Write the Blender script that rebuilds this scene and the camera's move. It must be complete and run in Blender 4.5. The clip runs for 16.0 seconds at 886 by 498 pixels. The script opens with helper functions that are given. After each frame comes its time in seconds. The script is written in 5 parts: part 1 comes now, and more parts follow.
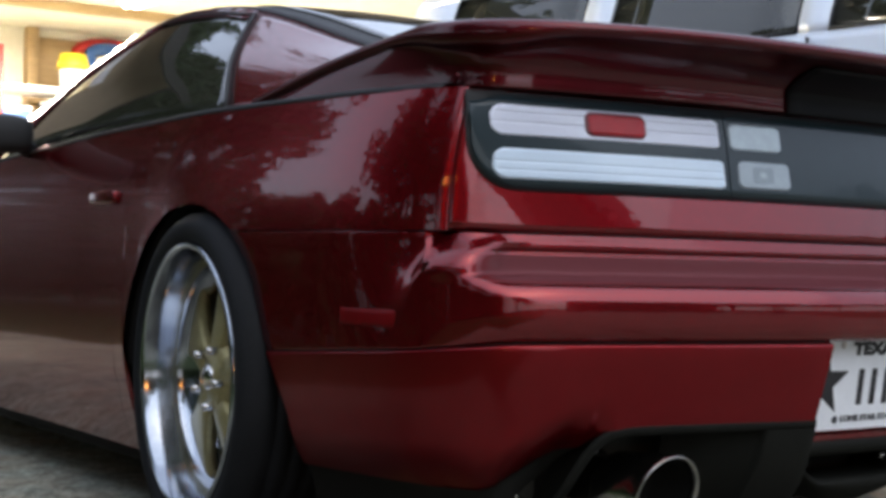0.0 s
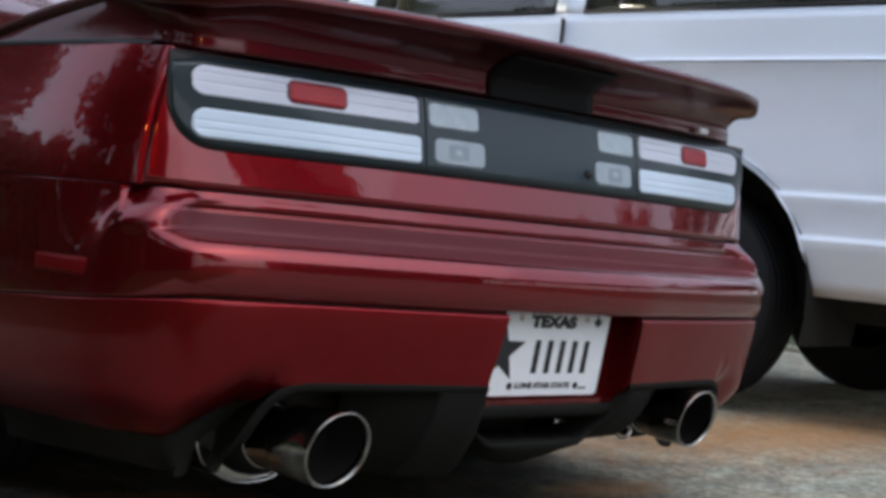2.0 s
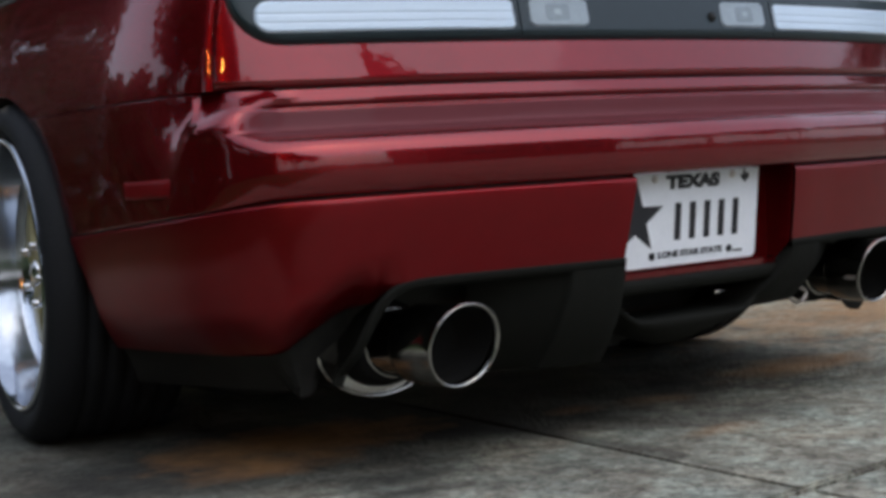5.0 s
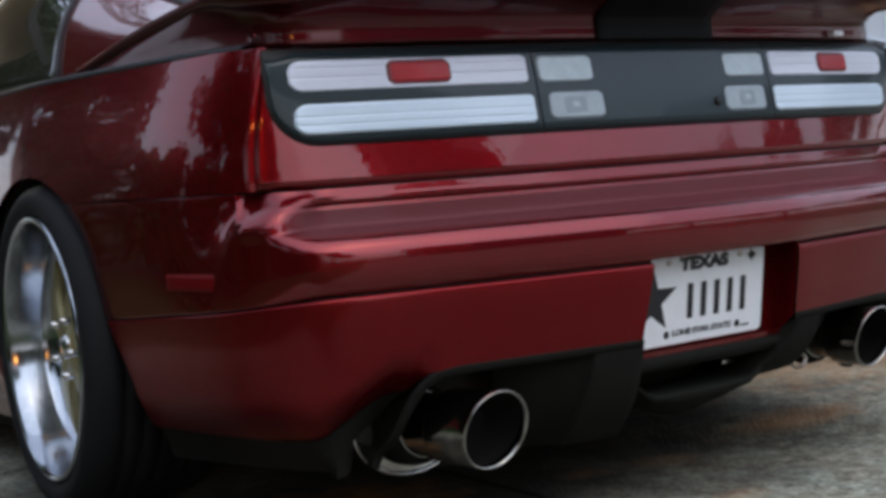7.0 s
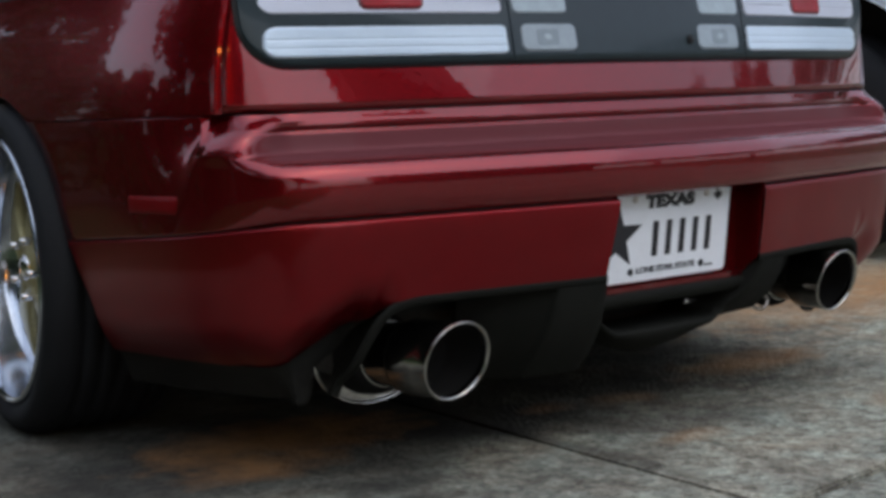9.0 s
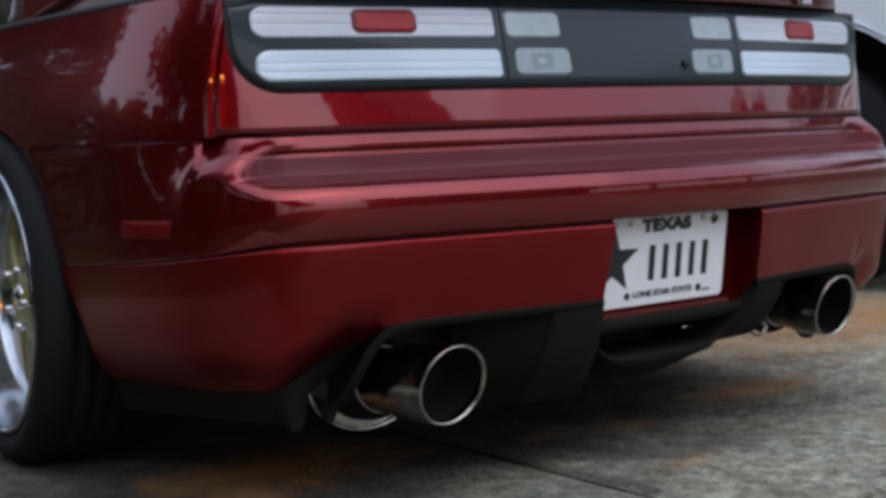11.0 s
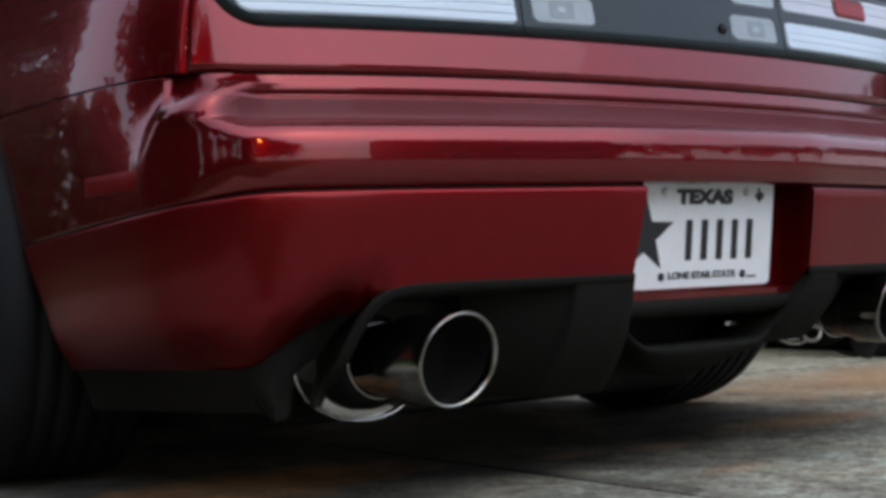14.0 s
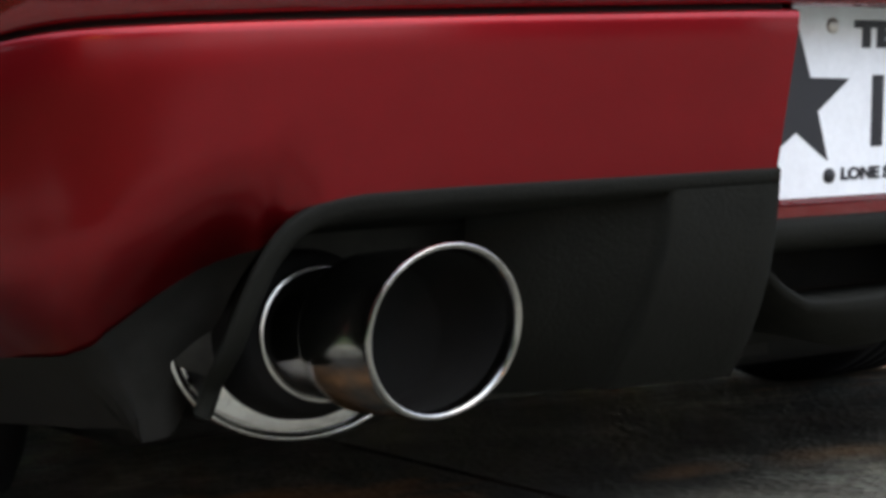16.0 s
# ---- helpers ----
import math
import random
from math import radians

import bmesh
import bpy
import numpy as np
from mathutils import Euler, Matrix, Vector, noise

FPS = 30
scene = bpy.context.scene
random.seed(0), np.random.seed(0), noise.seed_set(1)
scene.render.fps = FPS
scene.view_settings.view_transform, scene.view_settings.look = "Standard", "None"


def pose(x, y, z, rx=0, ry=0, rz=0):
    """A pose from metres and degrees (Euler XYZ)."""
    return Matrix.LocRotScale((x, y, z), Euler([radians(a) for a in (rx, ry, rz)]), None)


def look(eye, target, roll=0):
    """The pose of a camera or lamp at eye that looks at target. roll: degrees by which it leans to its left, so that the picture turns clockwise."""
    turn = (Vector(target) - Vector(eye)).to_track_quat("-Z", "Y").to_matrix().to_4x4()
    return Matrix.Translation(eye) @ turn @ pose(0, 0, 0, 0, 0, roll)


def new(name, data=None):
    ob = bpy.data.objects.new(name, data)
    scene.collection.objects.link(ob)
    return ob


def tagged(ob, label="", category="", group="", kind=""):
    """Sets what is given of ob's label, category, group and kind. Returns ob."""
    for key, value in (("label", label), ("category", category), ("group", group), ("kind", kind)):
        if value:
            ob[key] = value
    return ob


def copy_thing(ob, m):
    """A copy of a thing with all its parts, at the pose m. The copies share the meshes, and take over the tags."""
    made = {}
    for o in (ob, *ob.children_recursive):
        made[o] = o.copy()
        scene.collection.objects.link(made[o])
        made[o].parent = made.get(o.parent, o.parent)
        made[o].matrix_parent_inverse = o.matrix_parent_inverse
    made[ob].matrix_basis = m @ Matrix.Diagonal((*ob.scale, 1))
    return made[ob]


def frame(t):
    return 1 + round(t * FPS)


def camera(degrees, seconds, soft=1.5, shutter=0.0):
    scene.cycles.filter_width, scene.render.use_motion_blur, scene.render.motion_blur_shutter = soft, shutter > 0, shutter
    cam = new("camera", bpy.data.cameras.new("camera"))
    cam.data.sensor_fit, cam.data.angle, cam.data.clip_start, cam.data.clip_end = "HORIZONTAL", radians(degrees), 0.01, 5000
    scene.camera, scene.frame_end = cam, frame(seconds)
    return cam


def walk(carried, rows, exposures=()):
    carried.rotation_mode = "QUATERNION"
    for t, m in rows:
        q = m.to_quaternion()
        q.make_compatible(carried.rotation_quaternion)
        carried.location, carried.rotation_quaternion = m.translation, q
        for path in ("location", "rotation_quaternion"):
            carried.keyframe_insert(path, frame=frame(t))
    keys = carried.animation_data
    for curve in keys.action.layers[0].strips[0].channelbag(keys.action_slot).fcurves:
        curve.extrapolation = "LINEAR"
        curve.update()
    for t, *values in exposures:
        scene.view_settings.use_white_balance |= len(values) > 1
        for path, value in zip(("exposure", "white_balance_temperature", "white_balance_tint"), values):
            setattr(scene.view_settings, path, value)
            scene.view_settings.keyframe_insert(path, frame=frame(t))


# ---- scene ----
cam = camera(34.0, 16.0, soft=3.8)
PATH = [
    (0, (-2.038, -1.585, 0.546), (-0.893, 0.054, 0.562), 1.3),
    (0.5, (-1.939, -1.604, 0.48), (-0.744, 0.0, 0.481), -0.2),
    (1, (-1.931, -1.642, 0.491), (-0.716, -0.053, 0.489), 0.6),
    (1.5, (-1.952, -1.691, 0.528), (-0.674, -0.152, 0.509), 1.8),
    (2, (-1.981, -1.762, 0.571), (-0.61, -0.306, 0.538), 5.3),
    (2.5, (-1.886, -1.812, 0.538), (-0.559, -0.316, 0.512), 1.4),
    (3, (-1.766, -1.813, 0.498), (-0.536, -0.237, 0.497), -0.7),
    (3.5, (-1.71, -1.793, 0.444), (-0.512, -0.192, 0.39), -2.0),
    (6, (-1.756, -1.718, 0.475), (-0.637, -0.064, 0.365), -3.9),
    (6.5, (-1.836, -1.779, 0.645), (-0.68, -0.151, 0.532), -3.8),
    (7, (-1.867, -1.751, 0.615), (-0.688, -0.141, 0.498), -4.0),
    (7.5, (-1.855, -1.761, 0.609), (-0.632, -0.197, 0.366), -1.3),
    (8, (-1.866, -1.741, 0.599), (-0.636, -0.172, 0.44), -2.9),
    (8.5, (-1.865, -1.735, 0.598), (-0.646, -0.162, 0.392), -1.4),
    (9, (-1.862, -1.738, 0.597), (-0.65, -0.16, 0.396), -2.2),
    (11.5, (-1.839, -1.733, 0.536), (-0.618, -0.154, 0.401), -2.4),
    (12, (-1.798, -1.655, 0.468), (-0.545, -0.1, 0.356), -0.8),
    (12.5, (-1.752, -1.6, 0.379), (-0.531, -0.016, 0.349), 0.1),
    (13, (-1.714, -1.577, 0.329), (-0.48, -0.004, 0.338), -1.0),
    (13.5, (-1.688, -1.574, 0.296), (-0.468, 0.011, 0.323), -2.4),
    (14, (-1.646, -1.534, 0.29), (-0.466, 0.08, 0.346), -2.7),
    (14.5, (-1.233, -1.175, 0.253), (-0.205, 0.538, 0.342), -3.9),
    (15, (-1.222, -1.156, 0.241), (-0.181, 0.55, 0.304), -4.2),
    (15.5, (-1.022, -0.922, 0.263), (-0.09, 0.848, 0.268), -4.2),
    (16, (-0.998, -0.894, 0.254), (-0.025, 0.854, 0.256), -4.3),
]
walk(cam, [(t, look(eye, target, roll)) for t, eye, target, roll in PATH], exposures=((0, 0.47), (4.5, 0.46), (7.5, 0.37), (12.5, 0.37), (13.5, 0.41), (14.5, 0.75), (15.5, 1.17), (16, 1.32)))

# ---- light ----
world = bpy.data.worlds.new("world")
scene.world = world
world.use_nodes = True
wn = world.node_tree
sky = wn.nodes.new("ShaderNodeTexSky")
sky.sky_type = 'NISHITA'
sky.sun_disc = False
sky.sun_elevation = radians(52)
sky.sun_rotation = radians(178)
sky.air_density, sky.dust_density, sky.ozone_density = 1.4, 3.0, 4.0
# an even layer of pale cloud over the clear sky
cloud = wn.nodes.new("ShaderNodeMix")
cloud.data_type, cloud.blend_type = 'RGBA', 'MIX'
cloud.inputs[0].default_value = 0.5
cloud.inputs[7].default_value = (6.6, 7.1, 8.6, 1)
wn.links.new(sky.outputs[0], cloud.inputs[6])
wn.links.new(cloud.outputs[2], wn.nodes["Background"].inputs[0])
wn.nodes["Background"].inputs[1].default_value = 0.15

sun_data = bpy.data.lights.new("sun", 'SUN')
sun_data.energy, sun_data.angle, sun_data.color = 0.5, radians(84), (0.82, 0.93, 1.0)
sun_lamp = new("sun", sun_data)
sun_lamp.matrix_world = look((-0.3, -7.8, 10), (0, 0, 0))

# ---- materials ----


def material(name, colour, rough=0.5, metal=0.0, coat=0.0, coat_rough=0.03, vary=0.0, scale=8.0, bump=0.0, bump_scale=80.0, ior=1.5, stretch=(1, 1, 1)):
    """A Principled surface with a two-scale variation of its colour and roughness, and fine relief."""
    m = bpy.data.materials.new(name)
    m.use_nodes = True
    n, l = m.node_tree.nodes, m.node_tree.links
    b = n["Principled BSDF"]
    b.inputs["Base Color"].default_value = (*colour, 1)
    b.inputs["Roughness"].default_value = rough
    b.inputs["Metallic"].default_value = metal
    b.inputs["Coat Weight"].default_value = coat
    b.inputs["Coat Roughness"].default_value = coat_rough
    b.inputs["IOR"].default_value = ior
    co = n.new("ShaderNodeTexCoord")
    mp = n.new("ShaderNodeMapping")
    mp.inputs["Scale"].default_value = stretch
    l.new(co.outputs["Object"], mp.inputs[0])
    if vary:
        a, c = n.new("ShaderNodeTexNoise"), n.new("ShaderNodeTexNoise")
        a.inputs["Scale"].default_value, a.inputs["Detail"].default_value = scale, 4
        c.inputs["Scale"].default_value, c.inputs["Detail"].default_value = scale * 9, 3
        l.new(mp.outputs[0], a.inputs[0]), l.new(mp.outputs[0], c.inputs[0])
        mix = n.new("ShaderNodeMath")
        mix.operation = 'ADD'
        l.new(a.outputs[0], mix.inputs[0]), l.new(c.outputs[0], mix.inputs[1])
        rng = n.new("ShaderNodeMapRange")
        rng.inputs[1].default_value, rng.inputs[2].default_value = 0.6, 1.4
        rng.inputs[3].default_value, rng.inputs[4].default_value = 1 - vary, 1 + vary
        l.new(mix.outputs[0], rng.inputs[0])
        mul = n.new("ShaderNodeMix")
        mul.data_type, mul.blend_type = 'RGBA', 'MULTIPLY'
        mul.inputs[0].default_value = 1
        mul.inputs[6].default_value = (*colour, 1)
        l.new(rng.outputs[0], mul.inputs[7])
        l.new(mul.outputs[2], b.inputs["Base Color"])
        rr = n.new("ShaderNodeMapRange")
        rr.inputs[1].default_value, rr.inputs[2].default_value = 0.6, 1.4
        rr.inputs[3].default_value, rr.inputs[4].default_value = rough * (1 - vary * 0.6), min(1, rough * (1 + vary * 0.6))
        l.new(mix.outputs[0], rr.inputs[0])
        l.new(rr.outputs[0], b.inputs["Roughness"])
    if bump:
        t, u = n.new("ShaderNodeTexNoise"), n.new("ShaderNodeBump")
        t.inputs["Scale"].default_value, t.inputs["Detail"].default_value = bump_scale, 5
        u.inputs["Strength"].default_value, u.inputs["Distance"].default_value = bump, 0.01
        l.new(mp.outputs[0], t.inputs[0]), l.new(t.outputs[0], u.inputs["Height"]), l.new(u.outputs[0], b.inputs["Normal"])
    return m


def glow(name, colour, strength):
    m = bpy.data.materials.new(name)
    m.use_nodes = True
    b = m.node_tree.nodes["Principled BSDF"]
    b.inputs["Base Color"].default_value = (*colour, 1)
    b.inputs["Emission Color"].default_value = (*colour, 1)
    b.inputs["Emission Strength"].default_value = strength
    return m


def paint_material(name, red, rough, coat, coat_rough):
    """Cherry-red metallic clearcoat with fine flake and faint orange peel."""
    m = material(name, (red, 0.0046, 0.0078), rough, 0.8, coat, coat_rough, 0.08, 2.5)
    n, l = m.node_tree.nodes, m.node_tree.links
    b = n["Principled BSDF"]
    b.inputs["Coat IOR"].default_value = 1.52
    b.inputs["Specular IOR Level"].default_value = 0.0
    t, u = n.new("ShaderNodeTexNoise"), n.new("ShaderNodeBump")
    t.inputs["Scale"].default_value = 55
    u.inputs["Strength"].default_value, u.inputs["Distance"].default_value = 0.012, 0.01
    co = n.new("ShaderNodeTexCoord")
    l.new(co.outputs["Object"], t.inputs[0]), l.new(t.outputs[0], u.inputs["Height"]), l.new(u.outputs[0], b.inputs["Coat Normal"])
    # a mask turns the paint duller, rougher and mauve inside the scoop
    d = n.new("ShaderNodeAttribute")
    d.attribute_name = "scoop_mask"
    for key, clean, dulled in (("Coat Weight", coat, .12), ("Roughness", rough, .55), ("Metallic", .8, .25)):
        r = n.new("ShaderNodeMapRange")
        r.inputs[3].default_value, r.inputs[4].default_value = clean, dulled
        for old in list(b.inputs[key].links):
            l.remove(old)
        l.new(d.outputs["Fac"], r.inputs[0]), l.new(r.outputs[0], b.inputs[key])
    x = n.new("ShaderNodeMix")
    x.data_type = 'RGBA'
    l.new(d.outputs["Fac"], x.inputs[0])
    l.new(b.inputs["Base Color"].links[0].from_socket, x.inputs[6])
    x.inputs[7].default_value = (.150, .046, .052, 1)
    l.new(x.outputs[2], b.inputs["Base Color"])
    return m


def concrete_material():
    """Weathered exposed-aggregate concrete: pebbly speckle, grey blotches, rust marks, oil and shade painted under the
    car.
    """
    m = bpy.data.materials.new("driveway_concrete")
    m.use_nodes = True
    n, l = m.node_tree.nodes, m.node_tree.links
    b = n["Principled BSDF"]
    co = n.new("ShaderNodeTexCoord")
    geo = n.new("ShaderNodeNewGeometry")
    pos = geo.outputs["Position"]

    def noise_node(scale, detail=5, rough=0.6):
        t = n.new("ShaderNodeTexNoise")
        t.inputs["Scale"].default_value, t.inputs["Detail"].default_value, t.inputs["Roughness"].default_value = scale, detail, rough
        l.new(pos, t.inputs[0])
        return t.outputs[0]

    def ramp(value, stops):
        r = n.new("ShaderNodeValToRGB")
        while len(r.color_ramp.elements) < len(stops):
            r.color_ramp.elements.new(0.5)
        for e, (p, c) in zip(r.color_ramp.elements, stops):
            e.position, e.color = p, (*c, 1)
        l.new(value, r.inputs[0])
        return r.outputs[0]

    def blend(kind, factor, a, c):
        x = n.new("ShaderNodeMix")
        x.data_type, x.blend_type = 'RGBA', kind
        if isinstance(factor, float):
            x.inputs[0].default_value = factor
        else:
            l.new(factor, x.inputs[0])
        for k, v in ((6, a), (7, c)):
            if isinstance(v, tuple):
                x.inputs[k].default_value = (*v, 1)
            else:
                l.new(v, x.inputs[k])
        return x.outputs[2]

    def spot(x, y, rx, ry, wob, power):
        """A stain or patch of painted shade round (x, y) with a ragged edge."""
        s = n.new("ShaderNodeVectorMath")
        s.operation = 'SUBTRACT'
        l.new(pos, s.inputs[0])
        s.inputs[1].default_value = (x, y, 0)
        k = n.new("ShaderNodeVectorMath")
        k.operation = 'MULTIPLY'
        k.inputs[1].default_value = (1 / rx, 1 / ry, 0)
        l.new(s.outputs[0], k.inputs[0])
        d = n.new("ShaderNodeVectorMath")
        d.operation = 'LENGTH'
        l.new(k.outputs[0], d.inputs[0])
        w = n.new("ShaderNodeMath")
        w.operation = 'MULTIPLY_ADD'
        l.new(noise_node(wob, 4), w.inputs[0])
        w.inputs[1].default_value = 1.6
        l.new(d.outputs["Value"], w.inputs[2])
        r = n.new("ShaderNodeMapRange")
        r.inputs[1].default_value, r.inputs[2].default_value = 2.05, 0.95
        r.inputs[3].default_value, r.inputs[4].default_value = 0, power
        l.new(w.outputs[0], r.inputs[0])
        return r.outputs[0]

    vor = n.new("ShaderNodeTexVoronoi")
    vor.inputs["Scale"].default_value = 95
    l.new(pos, vor.inputs["Vector"])
    bw = n.new("ShaderNodeRGBToBW")
    l.new(vor.outputs["Color"], bw.inputs[0])
    pebble = ramp(bw.outputs[0], [(0.1, (0.25, 0.255, 0.235)), (0.5, (0.365, 0.368, 0.335)), (0.9, (0.49, 0.485, 0.44))])
    colour = blend('MULTIPLY', 0.85, pebble, ramp(noise_node(3.0, 6), [(0.34, (0.64, 0.63, 0.61)), (0.66, (1.18, 1.15, 1.08))]))
    colour = blend('MULTIPLY', 0.75, colour, ramp(noise_node(15, 7, 0.72), [(0.36, (0.46, 0.45, 0.44)), (0.60, (1.15, 1.13, 1.08))]))
    colour = blend('MULTIPLY', 1.0, colour, ramp(noise_node(7.5, 3), [(0.35, (1.03, 0.95, 0.85)), (0.65, (0.87, 0.94, 0.90))]))
    fleck = ramp(noise_node(30, 4, 0.8), [(0.40, (0.62, 0.61, 0.60)), (0.52, (1, 1, 1)), (0.62, (1.0, 1.0, 1.0)), (0.72, (1.5, 1.48, 1.42))])
    colour = blend('MULTIPLY', 0.7, colour, fleck)
    rust = ramp(noise_node(3.1, 5), [(0.58, (0, 0, 0)), (0.72, (0.5, 0.5, 0.5))])
    colour = blend('MIX', rust, colour, (0.30, 0.20, 0.12))
    pits = ramp(noise_node(70, 3), [(0.33, (0.45, 0.44, 0.42)), (0.40, (1, 1, 1))])
    colour = blend('MULTIPLY', 0.8, colour, pits)
    # Oil marks by the exhaust and joint; the broad patches paint under-car shade.
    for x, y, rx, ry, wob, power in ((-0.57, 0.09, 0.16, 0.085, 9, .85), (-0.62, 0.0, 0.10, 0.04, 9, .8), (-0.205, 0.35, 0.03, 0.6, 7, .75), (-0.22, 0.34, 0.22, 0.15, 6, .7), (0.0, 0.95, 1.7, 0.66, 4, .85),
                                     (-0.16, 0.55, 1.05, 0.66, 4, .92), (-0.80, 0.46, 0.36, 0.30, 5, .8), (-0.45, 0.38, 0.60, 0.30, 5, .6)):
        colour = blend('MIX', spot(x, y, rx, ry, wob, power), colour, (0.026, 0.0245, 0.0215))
    for x, y, rx, ry, power in ((-0.53, 0.50, 0.25, 0.15, .85), (-0.66, 0.34, 0.14, 0.08, .5), (0.60, 0.37, 0.22, 0.10, .6), (-0.03, 0.34, 0.06, 0.04, .30), (0.14, 0.30, 0.08, 0.05, .35), (0.0, -0.02, 0.08, 0.04, .4), (2.2, 0.85, 1.3, 0.45, .75)):
        colour = blend('MIX', spot(x, y, rx, ry, 14, power), colour, (0.37, 0.178, 0.062))
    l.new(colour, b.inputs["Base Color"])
    b.inputs["Roughness"].default_value = 0.85
    b.inputs["Specular IOR Level"].default_value = 0.12
    u = n.new("ShaderNodeBump")
    u.inputs["Strength"].default_value, u.inputs["Distance"].default_value = 0.6, 0.006
    h = n.new("ShaderNodeMath")
    h.operation = 'ADD'
    l.new(vor.outputs["Distance"], h.inputs[0]), l.new(noise_node(40, 6, 0.7), h.inputs[1])
    l.new(h.outputs[0], u.inputs["Height"]), l.new(u.outputs[0], b.inputs["Normal"])
    return m


PAINT = paint_material("cherry_red_paint", 0.180, 0.26, 1.0, 0.020)
# The car's red, darkened: the spoiler's shade is put into its colour.
PAINT_SPOILER_SHADE = paint_material("cherry_red_spoiler_shade", 0.085, 0.36, 0.7, 0.07)
PAINT_DUSTY = paint_material("dusty_cherry_red_paint", 0.190, 0.34, 0.42, 0.16)
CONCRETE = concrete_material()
PLASTIC = material("dark_grey_plastic", (0.0098, 0.0100, 0.0080), 0.75, vary=0.25, scale=6, bump=0.15, bump_scale=300)
BLACK = material("black_rubber_trim", (0.018, 0.018, 0.018), 0.55, vary=0.2, scale=10)
VOID = material("black_underbody", (0.024, 0.0235, 0.0215), 0.9, vary=0.3, scale=6)
LINER = material("matt_black_liner", (0.042, 0.042, 0.037), 0.9, vary=0.3, scale=9)
SMOKE_BLACK = material("black_smoked_lamp", (0.006, 0.006, 0.007), 0.5, vary=0.12, scale=5)
SMOKE = material("smoked_tail_panel", (0.012, 0.023, 0.028), 0.30, coat=0.3, coat_rough=0.02, vary=0.12, scale=5)
LENS = material("clear_ribbed_lens", (0.58, 0.70, 0.82), 0.30, 0.0, 1.0, 0.02, 0.05, 14, 0.03, 40, stretch=(1, 1, 7))
LENS_ROSE = material("faded_rose_lens", (0.64, 0.67, 0.78), 0.30, 0.0, 1.0, 0.02, 0.06, 14, 0.03, 40, stretch=(1, 1, 7))
LENS_CLEAR = material("clear_reverse_lens", (0.38, 0.45, 0.48), 0.25, 0.1, 1.0, 0.02, 0.16, 7, 0.02, 60)
LENS_DIM = material("dim_lamp_inside", (0.27, 0.325, 0.36), 0.3, coat=0.8, coat_rough=0.03, vary=0.15, scale=20)
RIM_RED = material("dark_red_rim", (0.13, 0.006, 0.012), 0.4, coat=0.3, coat_rough=0.05)
LENS_DARK = material("dark_lamp_bowl", (0.19, 0.235, 0.26), 0.3, coat=0.8, coat_rough=0.03, vary=0.2, scale=20)
LENS_RED = material("red_reflector", (0.36, 0.005, 0.012), 0.35, coat=0.25, coat_rough=0.02, vary=0.15, scale=40, bump=0.2, bump_scale=400)
MARKER_RED = material("red_side_marker_plastic", (0.13, 0.004, 0.005), 0.35, coat=0.05, coat_rough=0.05, vary=0.2, scale=60)
STEEL = material("polished_steel", (0.62, 0.60, 0.57), 0.13, 1.0, vary=0.2, scale=14)
STEEL_TIP = material("heat_stained_steel", (0.40, 0.385, 0.36), 0.15, 1.0, vary=0.3, scale=14)
STEEL_DULL = material("brushed_steel", (0.52, 0.48, 0.45), 0.30, 1.0, vary=0.25, scale=12, bump=0.08, bump_scale=120)
SOOT = material("soot_black", (0.009, 0.0088, 0.0083), 0.85, vary=0.3, scale=30)
LIP = material("polished_rim_lip", (0.42, 0.445, 0.485), 0.14, 1.0, vary=0.12, scale=9, bump=0.02, bump_scale=60)
GOLD = material("bronze_wheel_spokes", (0.42, 0.36, 0.17), 0.48, 0.65, 0.2, 0.08, 0.2, 12)
TYRE = material("tyre_rubber", (0.013, 0.0135, 0.0145), 0.72, vary=0.25, scale=14, bump=0.2, bump_scale=180)
GLASS_DARK = material("tinted_window_glass", (0.034, 0.034, 0.024), 0.05, coat=1.0, coat_rough=0.01, vary=0.2, scale=2)
PLATE_WHITE = material("reflective_plate_white", (0.78, 0.80, 0.83), 0.4, coat=0.4, coat_rough=0.1, vary=0.06, scale=20)
INK = material("black_plate_ink", (0.012, 0.012, 0.016), 0.45)
SUV_WHITE = material("white_vehicle_paint", (0.77, 0.85, 0.95), 0.30, coat=1.0, coat_rough=0.03, vary=0.025, scale=1.0)
BRICK = material("tan_house_siding", (0.30, 0.235, 0.16), 0.8, vary=0.2, scale=3, bump=0.2, bump_scale=40)
SIDING = material("dark_tan_siding", (0.11, 0.095, 0.065), 0.8, vary=0.2, scale=3, bump=0.2, bump_scale=40)
DRYWALL = material("cream_garage_wall", (0.68, 0.64, 0.54), 0.85, vary=0.1, scale=2, bump=0.1, bump_scale=60)
WOOD = material("raw_pine_wood", (0.36, 0.24, 0.12), 0.6, vary=0.3, scale=3, stretch=(1, 8, 8), bump=0.1)
SHELF_METAL = material("white_enamel_shelf", (0.7, 0.7, 0.7), 0.4, vary=0.1, scale=6)
TOOL_RED = material("red_enamel", (0.45, 0.02, 0.02), 0.35, vary=0.1, scale=6)
YELLOW = material("yellow_plastic", (0.75, 0.55, 0.03), 0.4, vary=0.1, scale=9)
BUCKET_WHITE = material("white_plastic", (0.75, 0.75, 0.72), 0.45, vary=0.08, scale=9)
BLUE = material("blue_plastic", (0.05, 0.14, 0.4), 0.4, vary=0.1, scale=9)
BARK = material("grey_brown_bark", (0.09, 0.065, 0.045), 0.9, vary=0.35, scale=6, bump=0.5, bump_scale=30, stretch=(1, 1, 0.3))
